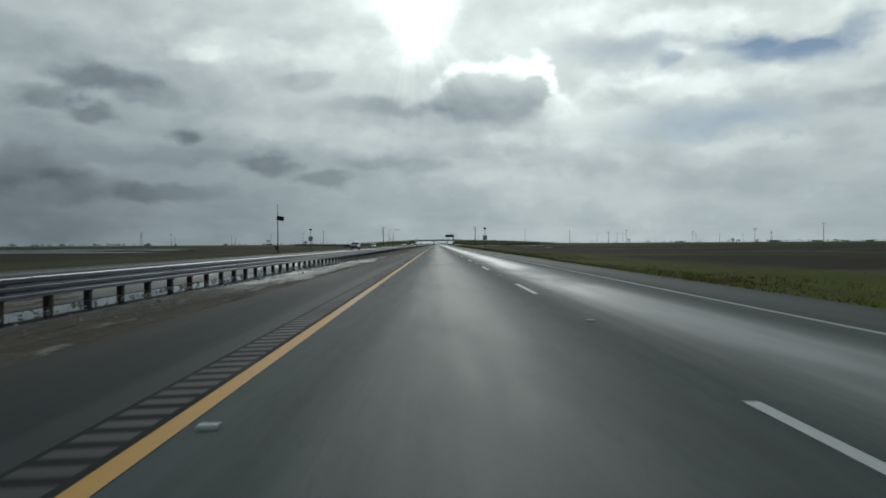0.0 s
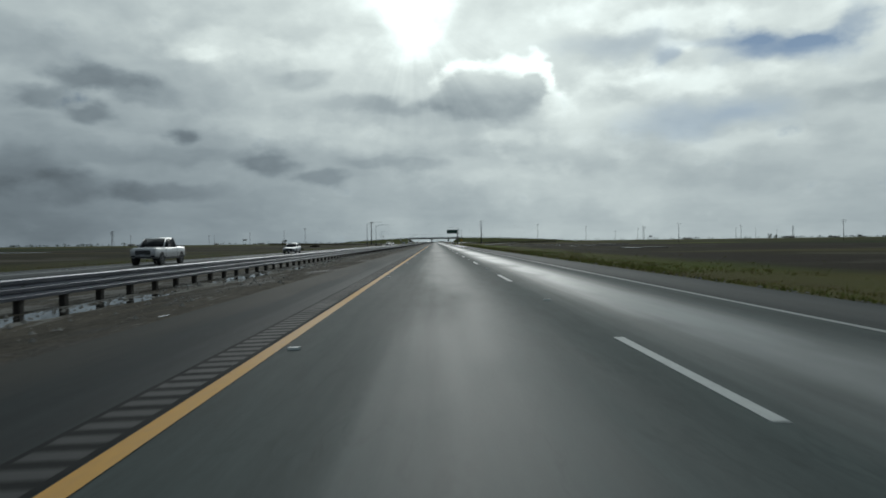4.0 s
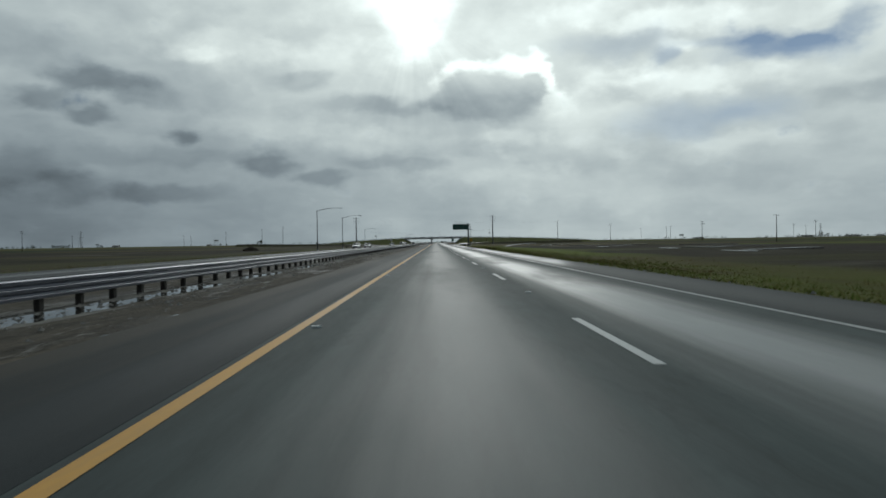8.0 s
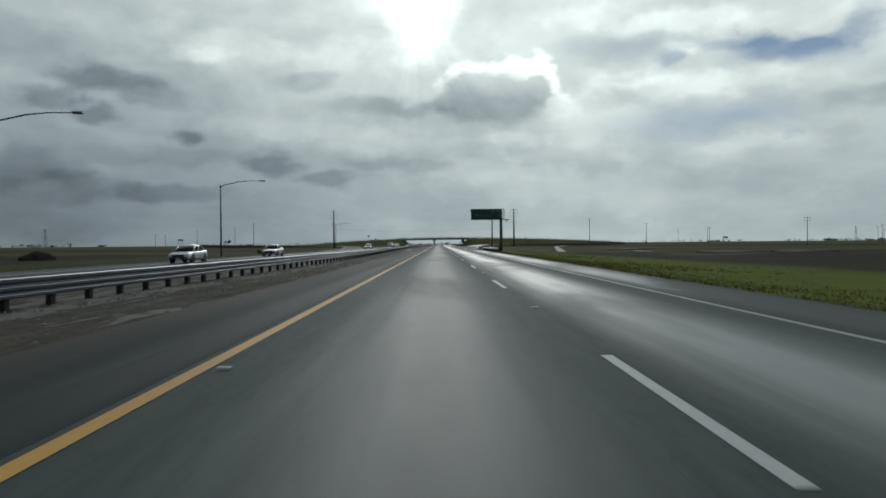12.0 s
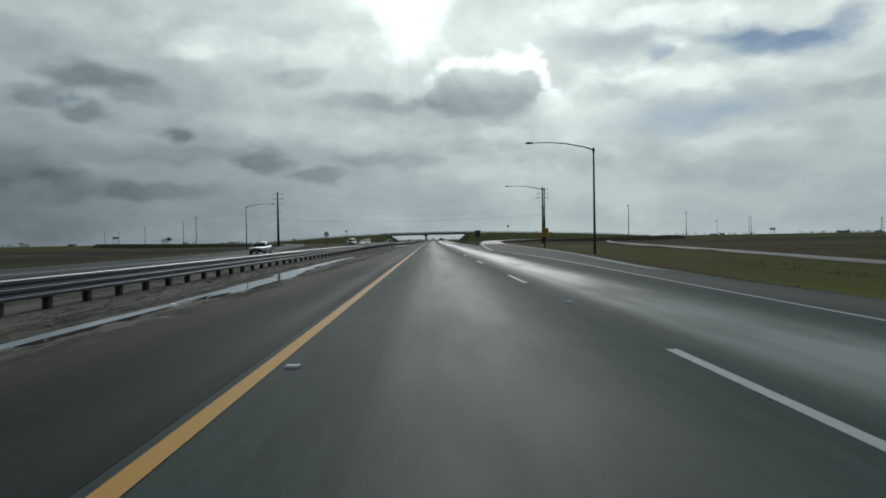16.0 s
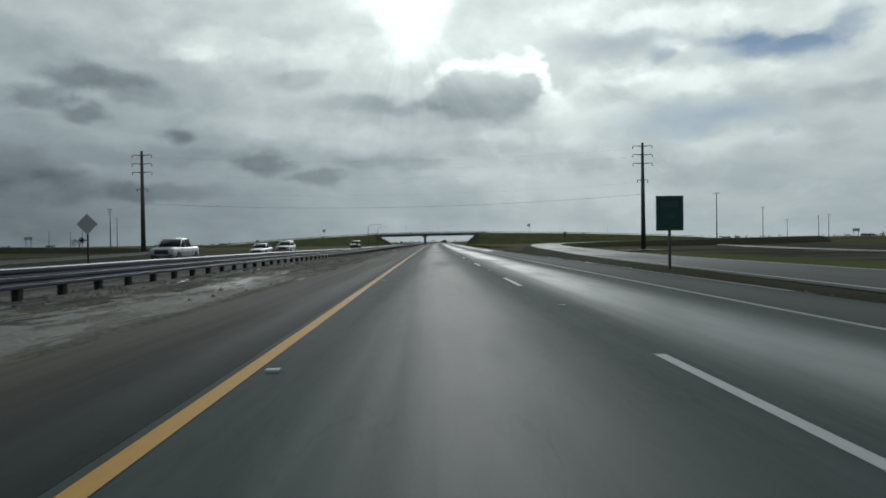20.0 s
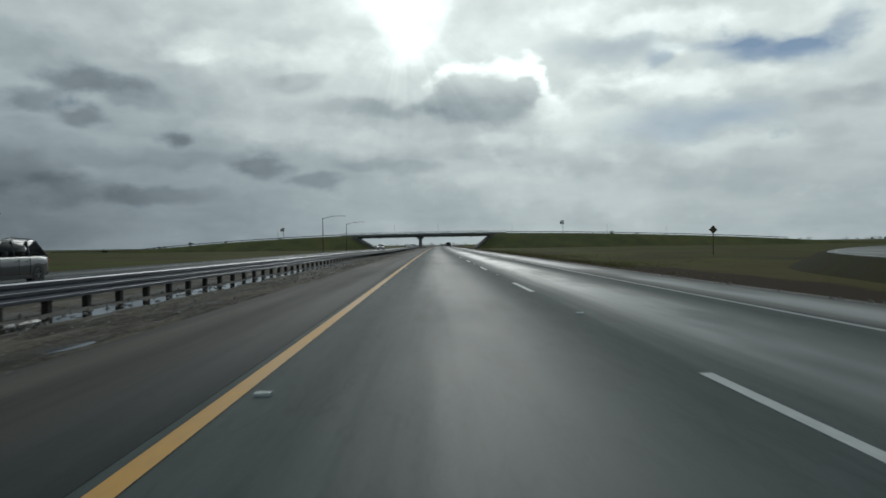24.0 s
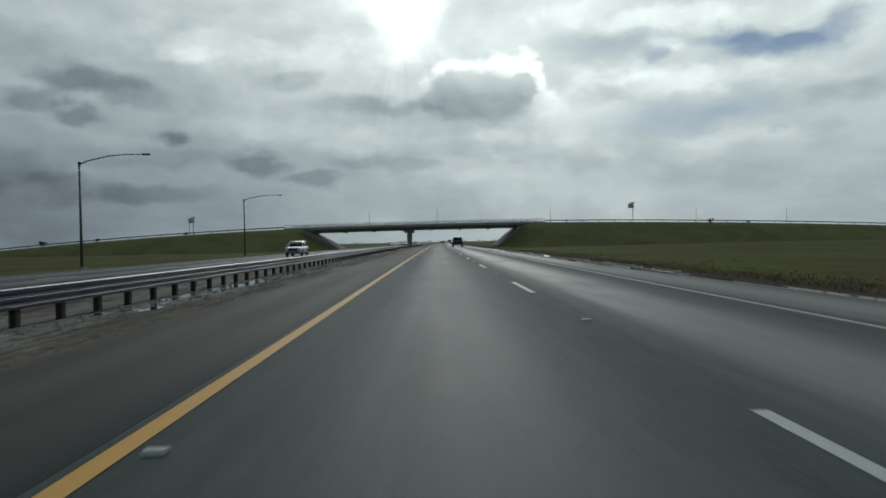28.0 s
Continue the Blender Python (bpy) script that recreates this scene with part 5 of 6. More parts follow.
zl, zr = lie(-56) - 0.1, lie(41.2) - 0.1
for (za, half), (zb, _) in zip(BIG, BIG):
    wire((-57 + half, 765.6, zl + za - 0.4), (41.76 - half, 763.2, zr + zb), 1.6)
    wire((41.76 + half, 763.2, zr + zb), (113, 903, -1.0 + zb - 1.0), 2.0)
    wire((-57 - half, 765.6, zl + za - 0.4), (-153, 966, -1.0 + za - 1.0), 2.2)
wire((-57, 765.6, zl + 10.4), (41.76, 763.2, zr + 10.9), 1.7, 0.02)
for x0, y0, s in ((-620, 1500, 30), (900, 1900, 32)):
    tower = thing("pylon", pose(x0, y0, -1.1), "distant grey lattice pylon", "pylon", "pylons")
    for sx in (-1, 1):
        for sy in (-1, 1):
            part("leg", tube(bmesh.new(), [(sx * 3.2, sy * 3.2, -0.3), (sx * 0.9, sy * 0.9, s * 0.62), (sx * 0.5, sy * 0.5, s)], 0.16, 5), DULL, tower)
    for i in range(7):
        z0, z1 = s * 0.09 * i, s * 0.09 * (i + 1)
        ra, rb = 3.2 - 2.3 * z0 / (s * 0.62), 3.2 - 2.3 * z1 / (s * 0.62)
        for q in (-1, 1):
            part("brace", tube(bmesh.new(), [(-ra, q * ra, z0), (rb, q * rb, z1)], 0.09, 4), DULL, tower)
    for zz, half in ((0.66, 5.5), (0.80, 4.6), (0.94, 3.6)):
        part("crossarm", tube(bmesh.new(), [(-half, 0, s * zz), (0, 0, s * zz + 0.8), (half, 0, s * zz)], [0.1, 0.22, 0.1], 5), DULL, tower)


# ---- signs ----
def sign_post(name, x, y, w, h, z0, face, label, category, border=None, foot=None, two=False, thick=0.03):
    z = lie(x, y) if foot is None else foot
    s = thing(name, pose(x, y, z), label, category)
    for px in ((-w * 0.3, w * 0.3) if two else (0,)):
        part("post", boxed((px - 0.05, 0.0, -0.4), (px + 0.05, 0.09, z0 + h - z - 0.1)), DULL, s)
    panel = part("panel", boxed((-w / 2, -thick, z0 - z), (w / 2, -0.002, z0 + h - z), 0.012), face, s)
    if border:
        for lo, hi in (((-w / 2 + 0.04, z0 - z + 0.04), (w / 2 - 0.04, z0 - z + 0.065)), ((-w / 2 + 0.04, z0 + h - z - 0.065), (w / 2 - 0.04, z0 + h - z - 0.04)),
                       ((-w / 2 + 0.04, z0 - z + 0.065), (-w / 2 + 0.065, z0 + h - z - 0.065)), ((w / 2 - 0.065, z0 - z + 0.065), (w / 2 - 0.04, z0 + h - z - 0.065))):
            part("border", boxed((lo[0], -thick - 0.004, lo[1]), (hi[0], -thick + 0.001, hi[1])), border, panel)
    return s, panel


# exit sign in the gore
s, panel = sign_post("exit_sign", 10.05, 654.0, 1.18, 1.48, 1.40, GREEN_SIGN, "dark green exit sign on a post in the gore", "road sign", SHADED_LEGEND)
for zz, half in ((2.95, 0.36), (2.45, 0.22)):
    part("legend_bar", boxed((-half, -0.036, zz - 0.12), (half, -0.031, zz + 0.12)), SHADED_LEGEND, panel)


def diamond(x, y, size, zc, face, label, foot=None):
    z = lie(x, y) if foot is None else foot
    s = thing("warning_sign", pose(x, y, z), label, "road sign")
    part("post", boxed((-0.05, 0, -0.4), (0.05, 0.09, zc - z)), TIMBER, s)
    bm = boxed((-size / 2, -0.03, -size / 2), (size / 2, -0.002, size / 2), 0.01)
    bmesh.ops.rotate(bm, verts=bm.verts, cent=(0, 0, 0), matrix=Matrix.Rotation(radians(45), 3, "Y"))
    bmesh.ops.translate(bm, verts=bm.verts, vec=(0, 0, zc - z))
    part("panel", bm, face, s)
    return s


diamond(-26.5, 679, 1.15, 2.8, SIGN_BACK, "bare aluminium back of a diamond warning sign")
diamond(44.0, 857.5, 0.95, 2.8, BACKLIT_YELLOW, "backlit dark yellow diamond warning sign on a post", -0.95)

# far boards on two legs
for x, y, top in ((307, 1132, 6.6), (-253.6, 1076.3, 8.0)):
    s = thing("hoarding", pose(x, y, -1.0), "small far board on two legs in the fields", "sign board", "far boards")
    for px in (-1.6, 1.6):
        part("leg", boxed((px - 0.15, -0.1, -0.3), (px + 0.15, 0.1, top - 0.4)), DULL, s)
    part("board", boxed((-2.6, -0.25, top - 1.3), (2.6, -0.1, top + 0.6), 0.03), SIGN_BACK, s)

# solar-powered detector mast beside the opposite lanes
mast = thing("solar_mast", pose(-27.45, 123, lie(-27.45)), "slim grey mast with a tilted solar panel", "solar mast")
part("pole", tube(bmesh.new(), [(0, 0, -0.3), (0, 0, 5.9), (0, 0, 8.65)], [0.09, 0.07, 0.035], 8), DULL, mast, "", True)
bm = boxed((-0.62, -0.45, -0.025), (0.62, 0.45, 0.025), 0.01)
bmesh.ops.rotate(bm, verts=bm.verts, cent=(0, 0, 0), matrix=Euler((radians(-52), radians(12), radians(14))).to_matrix())
bmesh.ops.translate(bm, verts=bm.verts, vec=(0.45, -0.05, 6.15))
part("solar_panel", bm, SOLAR, mast, "grey tilted solar panel")
part("bracket", tube(bmesh.new(), [(0, 0, 6.05), (0.45, 0, 6.1)], 0.035, 6), DULL, mast)
part("cabinet", boxed((-0.42, -0.2, 0.7), (-0.08, 0.1, 1.45), 0.02), DULL, mast, "small grey cabinet")

# sign with a solar panel on the verge, and its twin on the far side
for x, y, lab in ((8.8, 130.0, "square grey sign with a small solar panel on a verge post"), (-23.3, 131.5, "square grey sign with a solar panel beside the far lanes")):
    s, panel = sign_post("solar_sign", x, y, 0.78, 0.86, 1.66, SIGN_PALE, lab, "road sign")
    z = lie(x)
    part("mast", tube(bmesh.new(), [(0, 0.04, 1.5 - z), (0, 0.04, 4.0 - z)], 0.04, 8), DULL, s)
    bm = boxed((-0.24, -0.17, -0.02), (0.24, 0.17, 0.02), 0.006)
    bmesh.ops.rotate(bm, verts=bm.verts, cent=(0, 0, 0), matrix=Euler((radians(-48), radians(4), 0)).to_matrix())
    bmesh.ops.translate(bm, verts=bm.verts, vec=(0, 0.0, 3.8 - z))
    part("solar_panel", bm, SOLAR, s, "small tilted solar panel")
    part("stay", tube(bmesh.new(), [(0, 0.05, 0.9 - z), (0.25, 0.05, 0.3 - z)], 0.02, 6), DULL, s)


def lettering(text, x, z, y, size, mat, parent, name="lettering"):
    cu = bpy.data.curves.new("text", "FONT")
    cu.body, cu.size, cu.align_x, cu.align_y, cu.extrude = text, size, "CENTER", "CENTER", 0.004
    cu.resolution_u = 3
    tmp = new("text", cu)
    me = bpy.data.meshes.new_from_object(tmp.evaluated_get(bpy.context.evaluated_depsgraph_get()))
    bpy.data.objects.remove(tmp)
    me.materials.clear()
    me.materials.append(mat)
    me.transform(Matrix.Translation((x, y, z)) @ Matrix.Rotation(radians(90), 4, "X"))
    return part(name, me, mat, parent)


# cantilever guide sign
zp = lie(12.1)
guide = thing("overhead_sign", pose(12.1, 507.0, zp), "large dark green guide sign cantilevered from a steel column", "road sign")
part("column", tube(bmesh.new(), [(0, 0, -0.3), (0, 0, 2.5), (0, 0, 5.5 - zp)], [0.31, 0.29, 0.27], 16), DULL, guide, "thick round steel column", True)
part("footing", tube(bmesh.new(), [(0, 0, -0.4), (0, 0, 0.25)], 0.6, 16), CONCRETE, guide)
b = -zp
panel = part("panel", boxed((-5.6, -0.58, 5.45 + b), (0.12, -0.53, 7.42 + b), 0.015), GREEN_SIGN, guide, "dark green reflective panel")
for lo, hi in (((-5.53, 5.50), (0.05, 5.53)), ((-5.53, 7.34), (0.05, 7.37)), ((-5.53, 5.53), (-5.5, 7.34)), ((0.02, 5.53), (0.05, 7.34))):
    part("border", boxed((lo[0], -0.587, lo[1] + b), (hi[0], -0.579, hi[1] + b)), LEGEND, panel)
lettering("Elverta Road", -3.2, 6.2 + b, -0.582, 0.62, LEGEND, panel)
for lo, hi in (((-2.35, 6.78), (-0.02, 6.805)), ((-2.35, 7.24), (-0.02, 7.265)), ((-2.35, 6.805), (-2.325, 7.24)), ((-0.045, 6.805), (-0.02, 7.24))):
    part("border", boxed((lo[0], -0.588, lo[1] + b), (hi[0], -0.579, hi[1] + b)), LEGEND, panel)
for x0, x1 in ((-1.85, -1.15), (-0.85, -0.35)):
    part("legend_bar", boxed((x0, -0.587, 6.91 + b), (x1, -0.579, 7.14 + b)), LEGEND, panel)
bm = bmesh.new()
arrow = [(x, z + 0.4) for x, z in ((-0.62, 5.52), (-0.50, 5.52), (-0.22, 5.82), (-0.22, 5.68), (-0.10, 5.68), (-0.10, 6.06), (-0.48, 6.06), (-0.48, 5.94), (-0.32, 5.94))]
bm.faces.new([bm.verts.new((x, -0.587, z + b)) for x, z in arrow])
for f in bmesh.ops.extrude_face_region(bm, geom=list(bm.faces))["geom"]:
    if isinstance(f, bmesh.types.BMVert):
        f.co.y += 0.006
part("arrow", bm, LEGEND, panel)
for x in (-5.55, -4.0, -2.4, -0.85, 0.15, 0.56):
    for y in (-0.45, 0.0):
        part("upright", boxed((x - 0.04, y - 0.04, 5.43 + b), (x + 0.04, y + 0.04, 7.44 + b)), DULL, guide)
for z in (5.48, 7.40):
    for y in (-0.45, 0.0):
        part("chord", boxed((-5.6, y - 0.05, z - 0.05 + b), (0.60, y + 0.05, z + 0.05 + b)), DULL, guide)
for z0, z1, x0, x1 in ((5.5, 6.1, 0.15, 0.56), (6.8, 6.1, 0.15, 0.56), (6.8, 7.38, 0.15, 0.56)):
    part("lattice", tube(bmesh.new(), [(x0, -0.45, z0 + b), (x1, -0.45, z1 + b)], 0.035, 6), DULL, guide)
part("walkway", boxed((-0.4, -1.25, 5.36 + b), (1.5, -0.4, 5.44 + b)), DULL, guide, "grated service platform")
bm = bmesh.new()
prism(bm, [(-0.3, 5.02 + b), (-1.25, 5.355 + b), (-0.3, 5.355 + b)], 0.9, 1.0)
part("platform_bracket", bm, DULL, guide)
for x in (-5.0, -3.7, -2.2, -0.8):
    bm = bmesh.new()
    prism(bm, [(-0.4, 5.43 + b), (-1.2, 5.38 + b), (-1.2, 5.32 + b), (-0.4, 5.28 + b)], x - 0.04, x + 0.04)
    part("bracket", bm, DULL, guide)

# guardrail in front of its column
rail = thing("verge_guardrail", pose(0, 0, 0), "short galvanised corrugated guardrail shielding the sign column", "guardrail")
def rail_x(y):
    return 10.3 - 1.3 * (y - 489) / 25


cuts = stations(489, 511.86, 3.81)
for ya, yb in zip(cuts, cuts[1:]):
    bm = w_beam(-1, 0, 0, 1, 0)
    for v in bm.verts:
        f = v.co.y
        y = ya + (yb - ya) * f
        v.co = (v.co.x + rail_x(y), y, v.co.z + 0.02)
    part("rail_beam", bm, STEEL, rail)
for y in stations(490, 511.5, 1.905):
    part("post", boxed((rail_x(y) - 0.075, y - 0.1, lie(rail_x(y)) - 0.3), (rail_x(y) + 0.1, y + 0.1, 0.32), 0.01), TIMBER, rail)
part("end_terminal", boxed((rail_x(488) - 0.28, 488.6, -0.1), (rail_x(488) + 0.12, 489.05, 0.38), 0.03), TRIM, rail, "dark end terminal box")

# signs on the crossing road
for x, y, w, h, zc in ((65.2, 1099.0, 1.8, 1.4, 10.9), (-69.5, 1099.0, 1.8, 1.4, 9.0)):
    s = thing("crossroad_sign", pose(x, y - 7.5, crest(x)), "dark sign board on a post on the crossing road", "road sign")
    part("post", boxed((-0.08, 0, -0.3), (0.08, 0.12, zc + h / 2 - crest(x))), DULL, s)
    part("panel", boxed((-w * 0.8, -0.04, zc - h / 2 - crest(x)), (w * 0.2, -0.002, zc + h / 2 - crest(x)), 0.01), SIGN_BACK, s)
    part("upper_plate", boxed((-w * 0.4, -0.05, zc + h / 2 + 0.05 - crest(x)), (w * 0.35, -0.01, zc + h / 2 + 0.4 - crest(x)), 0.01), SIGN_BACK, s)
for x in (-17, 5, 42, -75, 90, 120):
    p = thing("light_mast", pose(x, Y_BACK + 0.1 if -38 < x < 35 else Y_BACK - 0.2, crest(x) - 0.1), "thin pale mast along the crossing road", "mast", "masts")
    part("pole", tube(bmesh.new(), [(0, 0, -0.5), (0, 0, 5.2)], [0.07, 0.04], 6), DULL, p)
    part("tip", boxed((-0.05, -0.12, 5.15), (0.05, 0.12, 5.25), 0.01), DULL, p)

# ---- plants, stones, water ----
random.seed(9)


def clump(bm, at, size, leaves, flat=0.7):
    at = Vector(at)
    for _ in range(leaves):
        d = Vector((random.gauss(0, 1), random.gauss(0, 1), random.gauss(0, 1))).normalized() * size * random.uniform(0.35, 1.0)
        d.z *= flat
        p = at + d
        s = size * random.uniform(0.10, 0.24)
        a = Vector((random.uniform(-1, 1), random.uniform(-1, 1), random.uniform(-1, 1))).normalized() * s
        c = a.orthogonal().normalized() * s * 0.6
        bm.faces.new([bm.verts.new(q) for q in (p - a, p + c, p + a, p - c)])


TREES = [(-185, 1000, 7.0), (450, 1075, 7.5), (462, 1080, 6.0), (-420, 1150, 5.0)]


def shrub(x, y, size, z=None):
    z = lie(x, y) if z is None else z
    s = thing("shrub", pose(x, y, z), "low dull green roadside shrub", "shrub", "shrubs")
    bm = bmesh.new()
    for _ in range(4):
        a = random.uniform(0, 6.28)
        tube(bm, [(0, 0, -0.15), (0.25 * size * math.cos(a), 0.25 * size * math.sin(a), 0.45 * size), (0.5 * size * math.cos(a), 0.5 * size * math.sin(a), 0.75 * size)], [0.04 * size, 0.03 * size, 0.012 * size], 5)
    part("stem", bm, BARK, s)
    bm = bmesh.new()
    for _ in range(5):
        clump(bm, (random.uniform(-0.45, 0.45) * size, random.uniform(-0.45, 0.45) * size, random.uniform(0.4, 0.85) * size), size * 0.45, 60)
    part("crown", bm, LEAF, s)


for x, y, size in ((9.6, 380, 0.28), (10.2, 383, 0.34), (10.7, 386, 0.30), (10.0, 388, 0.26), (10.4, 374, 0.38), (-31, 500, 0.9), (-33, 300, 0.8), (-31, 640, 0.6)):
    shrub(x, y, size)
for x, y, size in ((88, 1096, 1.5), (-70, 1094, 1.2), (101, 1099, 1.1), (-95, 1092, 1.3)):
    shrub(x, y - 8, size, crest(x) - 0.5)
for x, size in ((-112, 1.7), (-152, 1.9)):
    shrub(x, 1086, size, max(crest(x), -0.9) - 0.3)

def small_tree(x, y, h, label):
    t = thing("tree", pose(x, y, -1.0), label, "tree", "scattered trees")
    part("trunk", tube(bmesh.new(), [(0, 0, -0.3), (0.08 * h, 0, 0.3 * h), (0.05 * h, 0, 0.62 * h)], [0.05 * h, 0.035 * h, 0.015 * h], 7), BARK, t)
    for i in range(4):
        a = i * 1.7
        part("limb", tube(bmesh.new(), [(0.07 * h, 0, 0.34 * h), (0.07 * h + 0.18 * h * math.cos(a), 0.18 * h * math.sin(a), 0.6 * h)], [0.02 * h, 0.008 * h], 5), BARK, t)
    bm = bmesh.new()
    for _ in range(9):
        clump(bm, (random.uniform(-0.3, 0.4) * h, random.uniform(-0.3, 0.3) * h, random.uniform(0.45, 0.9) * h), 0.2 * h, 60, 0.8)
    part("crown", bm, LEAF, t)


for x, y, h in TREES:
    small_tree(x, y, h, "small dark tree standing alone in the fields")

# grass and weeds along the verges
verts, faces = [], []
for n_tuft in range(52000):
    tall = n_tuft % 7 == 0
    if random.random() < 0.72:
        x = (11.5 if tall else 8.8) + abs(random.gauss(0, 6.5 if tall else 5.0))
    else:
        x = -26.2 - abs(random.gauss(0, 5))
    y = random.uniform(4, 1000)
    if x > 8 and 505 < y < 780 and x < 11 + max(0.0, y - 520) * 0.085 + 5:
        continue
    if x > 8 and y > 640 and x < 12.5:
        continue
    if x < -26 and y > 520:
        continue
    if tall and noise.noise((x * 0.12, y * 0.05, 4.0)) < -0.05:
        continue
    x += bend(y)
    z = lie(x, y)
    h = random.uniform(0.12, 0.34) if tall else random.uniform(0.04, 0.14)
    for _ in range(6):
        a = random.uniform(0, 6.28)
        r = random.uniform(0.02, 0.40)
        px, py = x + r * math.cos(a), y + r * math.sin(a)
        w = 0.016 if tall else 0.020
        bx, by = math.cos(a + 1.5) * w, math.sin(a + 1.5) * w
        lean = random.uniform(0.02, 0.16)
        n0 = len(verts)
        verts += [(px - bx, py - by, z - 0.03), (px + bx, py + by, z - 0.03), (px + lean * math.cos(a), py + lean * math.sin(a), z + h * random.uniform(0.7, 1.0))]
        faces.append((n0, n0 + 1, n0 + 2))
me = bpy.data.meshes.new("verge_grass")
me.from_pydata(verts, [], faces)
me.materials.append(GRASS)
tagged(part("verge_grass", me, GRASS), "tufts of green and straw-coloured grass and weeds along the verge", "grass", kind="stuff")

# heap of spoil in the field beyond the opposite lanes
bm = bmesh.new()
bmesh.ops.create_uvsphere(bm, u_segments=28, v_segments=14, radius=1.0)
for v in bm.verts:
    q = 1 + 0.22 * noise.noise(v.co * 1.7) + 0.10 * noise.noise(v.co * 5.0)
    v.co = (v.co.x * 2.6 * q, v.co.y * 2.0 * q, max(v.co.z, -0.3) * 1.35 * q * (1 - 0.25 * abs(v.co.x)))
mound = part("earth_mound", bm, material("dark_spoil", (0.042, 0.035, 0.026), 0.95, vary=0.9, grain=4, stain=1.0, bump=0.06, bump_scale=6, spec=0.05), None, "", True)
mound.location = (-60, 482, lie(-60))
tagged(mound, "low heap of dark dug earth lying in the field", "earth mound")

# stones and clods in the median
verts, faces = [], []
for _ in range(20000):
    x = random.choice((random.gauss(-8.5, 0.3), random.gauss(-8.2, 0.4), random.gauss(-8.3, 0.6), random.gauss(-7.6, 0.9), random.gauss(-6.0, 1.0), random.gauss(-8.6, 0.5), random.gauss(-7.0, 1.2), random.gauss(9.0, 0.5)))
    if -4.4 < x < 7.9:
        continue
    y = random.uniform(3, 960)
    x += bend(y)
    s = 0.02 + 0.075 * random.random() ** 3
    z = lie(x, y)
    n0 = len(verts)
    verts += [(x - s, y, z), (x + s * random.uniform(0.6, 1.2), y - s * 0.4, z), (x, y + s * 1.4, z), (x + s * 0.2, y - s, z), (x + random.uniform(-0.3, 0.3) * s, y, z + s * random.uniform(0.5, 1.1))]
    faces += [(n0, n0 + 3, n0 + 4), (n0 + 3, n0 + 1, n0 + 4), (n0 + 1, n0 + 2, n0 + 4), (n0 + 2, n0, n0 + 4)]
me = bpy.data.meshes.new("median_stones")
me.from_pydata(verts, [], faces)
me.materials.append(STONE)
tagged(part("median_stones", me, STONE), "pale stones and clods strewn on the bare earth", "stones", kind="stuff")


# shreds of tyre tread and a few splintered boards in the median
for x, y, turn, L, mat, name, lab in ((-6.0, 328.5, 78, 1.1, RUBBER, "tyre_shred", "black curled strip of tyre tread on the earth"), (-6.9, 326.0, 60, 0.6, RUBBER, "tyre_shred", "black curled strip of tyre tread on the earth"),
                                      (-7.3, 905, 80, 0.9, RUBBER, "tyre_shred", "black curled strip of tyre tread on the earth"), (-7.0, 700, 70, 0.8, TIMBER, "broken_board", "dark splintered board lying on the earth")):
    o = thing(name, pose(x + bend(y), y, lie(x + bend(y), y) + 0.05, 0, 0, turn - 90), lab, "debris", "roadside debris")
    bm = bmesh.new()
    half = 0.11
    rings = []
    for i in range(9):
        q = (i / 8 - 0.5) * L
        z = 0.02 + (0.09 * (2 * i / 8 - 1) ** 2 if mat is RUBBER else 0.01)
        rings.append([bm.verts.new((q, half * sx * (0.8 + 0.2 * math.sin(i * 2.1)), z + sz)) for sx, sz in ((-1, 0), (1, 0.012), (1, 0.035), (-1, 0.022))])
    for r0, r1 in zip(rings, rings[1:]):
        for j in range(4):
            bm.faces.new((r0[j], r0[(j + 1) % 4], r1[(j + 1) % 4], r1[j]))
    bm.faces.new(rings[0][::-1])
    bm.faces.new(rings[-1])
    part("strip", bm, mat, o)


def puddle(x, y, wx, wy):
    x += bend(y)
    bm = bmesh.new()
    pts = []
    for i in range(26):
        a = 2 * math.pi * i / 26
        r = 1 + 0.35 * noise.noise((math.cos(a) * 1.6 + x, math.sin(a) * 1.6 + y, 0.2)) + 0.2 * noise.noise((math.cos(a) * 4 + y, math.sin(a) * 4, 3))
        px, py = x + wx * r * math.cos(a), y + wy * r * math.sin(a)
        pts.append((px, py))
    z = max(lie(*p) for p in pts) + (0.03 if x < bend(y) else 0.045 if x - bend(y) > 7.8 else 0.005)
    film = x - bend(y) > 6
    top = [bm.verts.new((px, py, lie(px, py) + 0.05 if film else z)) for px, py in pts]
    low = [bm.verts.new((x + (px - x) * 1.05, y + (py - y) * 1.05, min(lie(px, py), z) - 0.03)) for px, py in pts]
    mid = bm.verts.new((x, y, lie(x, y) + 0.05 if film else z))
    for i in range(26):
        bm.faces.new((top[i], top[(i + 1) % 26], mid))
    for i in range(26):
        bm.faces.new((low[i], low[(i + 1) % 26], top[(i + 1) % 26], top[i]))
    return tagged(part("puddle", bm, WATER), "shallow rain puddle mirroring the grey sky", "puddle", "puddles")


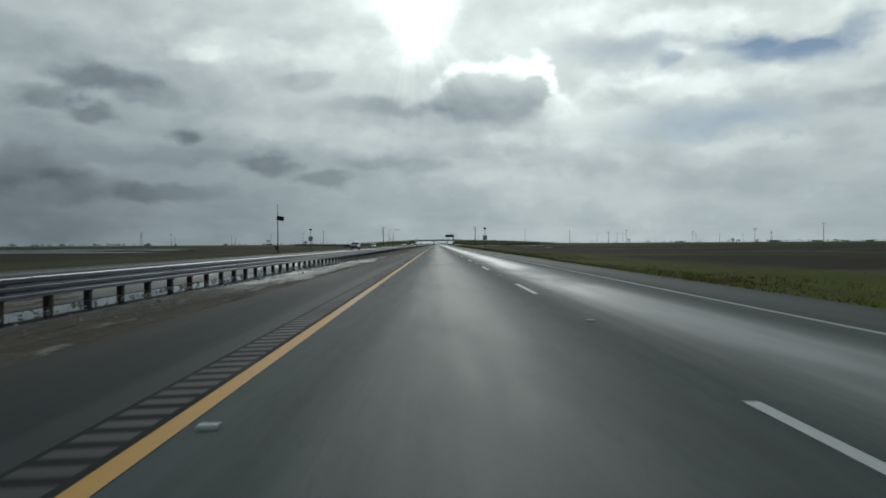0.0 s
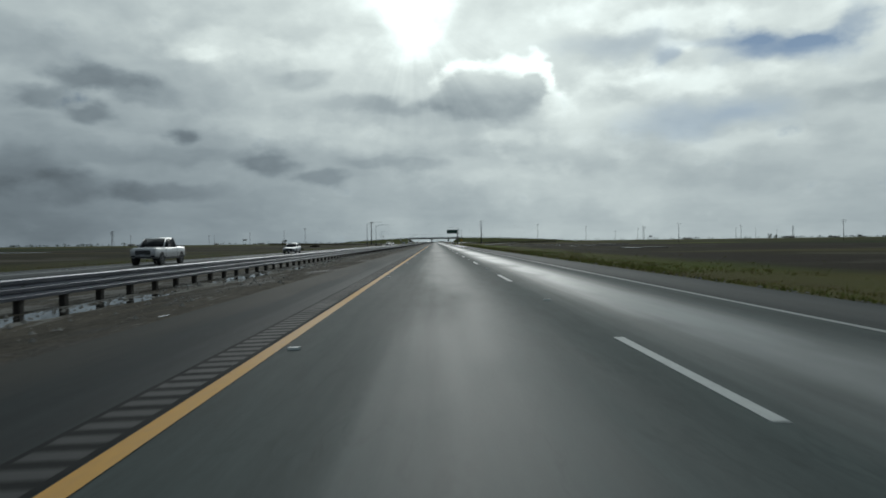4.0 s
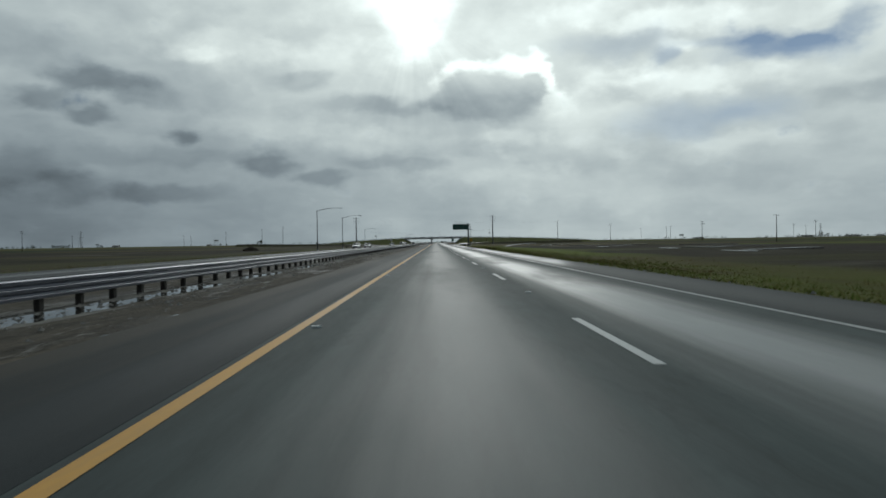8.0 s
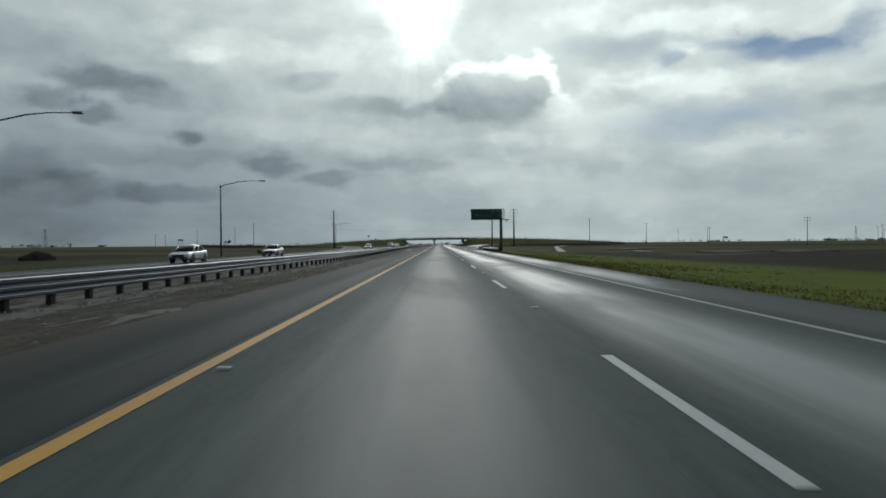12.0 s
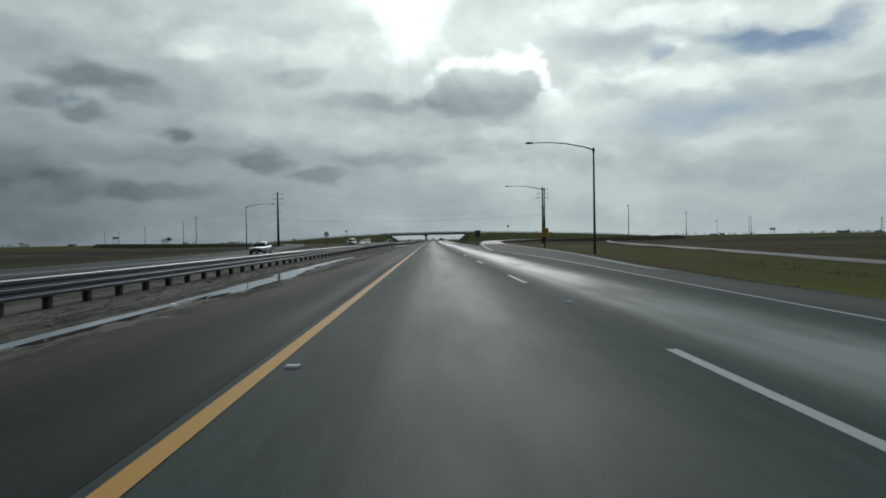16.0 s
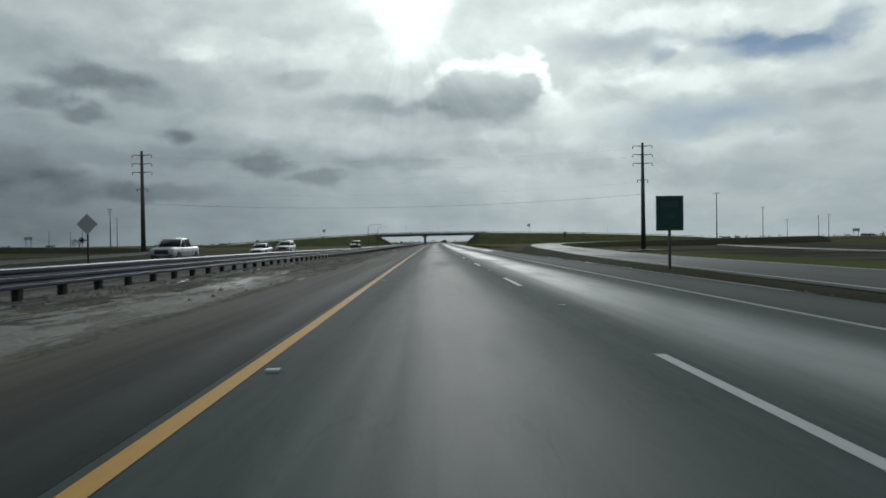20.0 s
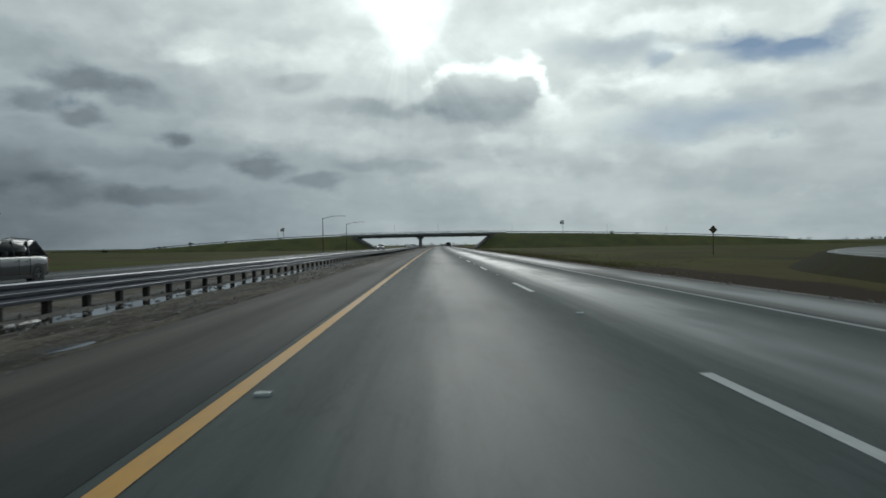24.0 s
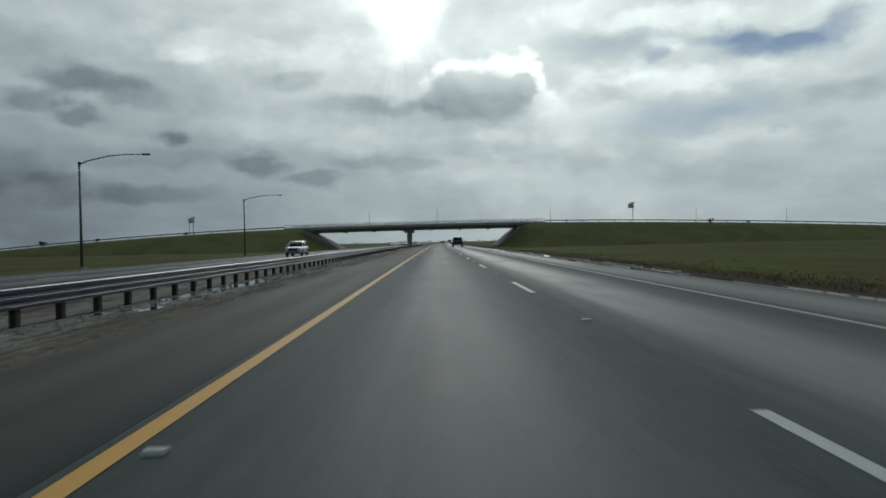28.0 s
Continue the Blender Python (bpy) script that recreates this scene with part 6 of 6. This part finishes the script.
PUDDLES = []
PUDDLES += [(-5.5, 511, 0.16, 4), (-5.1, 520, 0.2, 5), (-5.9, 530, 0.25, 5), (-6.2, 712, 0.15, 3), (-5.8, 730, 0.16, 4), (-5.2, 722, 0.12, 3)]
PUDDLES += [(8.6, 660, 0.25, 5), (9.2, 675, 0.3, 4), (8.6, 722, 0.25, 6), (9.4, 735, 0.3, 8), (7.9, 894, 0.08, 1.6), (8.6, 893, 0.10, 2.2), (7.6, 899, 0.12, 3), (8.3, 901, 0.14, 3), (9.1, 903, 0.14, 3.5), (7.5, 908, 0.14, 3.5), (8.5, 911, 0.16, 4), (7.7, 918, 0.16, 4), (8.8, 920, 0.18, 5), (7.4, 927, 0.2, 5), (8.2, 934, 0.2, 6), (9.2, 938, 0.2, 6), (7.5, 944, 0.25, 7), (8.8, 955, 0.25, 8), (7.4, 962, 0.3, 9)]
PUDDLES += [(-4.15, 488, 0.11, 2.8), (-5.2, 498, 0.2, 7), (-5.5, 522, 0.22, 8), (-6.0, 541, 0.25, 9)]
PUDDLES += [(8.15, 704, 0.14, 3), (8.3, 711, 0.28, 5), (9.0, 700, 0.25, 1.6), (8.4, 697, 0.12, 1.5), (8.2, 722, 0.22, 6), (8.7, 731, 0.3, 6)]
PUDDLES += [(7.5, 915, 0.4, 7), (7.7, 936, 0.55, 11), (7.7, 960, 0.65, 13), (9.4, 904, 0.5, 1.8), (10.9, 906, 0.7, 1.6), (10.2, 912, 0.6, 2.4), (11.2, 917, 0.6, 2.2), (9.3, 921, 0.5, 3.0), (10.6, 928, 0.7, 3.0), (9.6, 940, 0.5, 4.0), (10.8, 948, 0.6, 4.5)]
for p in PUDDLES:
    puddle(*p)

# rain water standing in the fields beside the freeway
for x, y, wx, wy in ((46, 292, 1.6, 7), (54, 300, 4, 2.5), (44, 352, 1.2, 6), (52, 362, 3.0, 2.2), (63, 372, 5, 2.0), (47, 392, 1.5, 4), (59, 402, 5, 1.8), (45, 440, 1.2, 5), (54, 455, 3, 2.2), (42, 520, 1.0, 6), (50, 566, 4, 2.2), (58, 578, 4, 2), (54, 506, 6, 1.8), (63, 499, 4, 1.2), (72, 513, 7, 1.8), (84, 470, 8, 1.6), (75, 420, 7, 1.5), (35, 742, 4.5, 1.8),
                     (-112, 190, 34, 12), (-140, 232, 40, 12), (-125, 276, 26, 10), (-165, 300, 36, 12), (-135, 338, 20, 8), (-175, 365, 30, 10), (-96, 250, 10, 5)):
    verts = []
    for i in range(40):
        a = 2 * math.pi * i / 40
        r = 1 + 0.45 * noise.noise((math.cos(a) * 1.5 + x, math.sin(a) * 1.5 + y, 0.7)) + 0.25 * noise.noise((math.cos(a) * 5 + y, math.sin(a) * 5, 2.0))
        verts.append((x + wx * r * math.cos(a), y + wy * r * math.sin(a)))
    z = -0.80 if x > 0 else -0.72
    bm = bmesh.new()
    top = [bm.verts.new((px, py, z)) for px, py in verts]
    low = [bm.verts.new((px, py, z - 0.5)) for px, py in verts]
    bm.faces.new(top)
    for i in range(40):
        bm.faces.new((low[i], low[(i + 1) % 40], top[(i + 1) % 40], top[i]))
    tagged(part("field_puddle", bm, MUDDY), "sheet of rain water standing in the bare field", "puddle", "water in the fields")

# ---- far distance: hedges, trees and low buildings on the horizon ----
for x, y, wdt in ((-900, 1700, 260), (-1500, 2300, 500), (1100, 2100, 420), (1700, 2600, 600), (600, 2900, 500), (-500, 3000, 400), (150, 3300, 300), (2300, 3400, 700), (-2300, 3200, 800)):
    bm = bmesh.new()
    for _ in range(int(wdt / 9)):
        px, py, s = x + random.uniform(-wdt, wdt), y + random.gauss(0, 25), random.uniform(2.2, 5.5)
        tube(bm, [(px, py, -1.2), (px, py, s * 0.7)], [0.3, 0.15], 4)
        clump(bm, (px, py, s * 0.8), s * 1.1, 34, 0.75)
    tagged(part("far_trees", bm, LEAF), "low dark line of distant trees on the horizon", "trees", kind="stuff")
for i in range(10):
    x = random.choice((-1, 1)) * random.uniform(700, 1900)
    y = random.uniform(2500, 3900)
    w, d, h = random.uniform(12, 35), random.uniform(10, 20), random.uniform(3.0, 5.5)
    hs = thing("farm_building", pose(x, y, -1.0), "pale low building far off on the plain", "building", "far buildings")
    part("walls", boxed((-w / 2, -d / 2, -0.3), (w / 2, d / 2, h)), WALL, hs)
    bm = bmesh.new()
    prism(bm, [(-d / 2 - 0.5, h), (0, h + d * 0.14), (d / 2 + 0.5, h)], -w / 2 - 0.5, w / 2 + 0.5)
    part("roof", bm, ROOF, hs)
    part("doorway", boxed((-1.8, -d / 2 - 0.05, -0.2), (1.8, -d / 2 - 0.01, 3.2)), TRIM, hs)
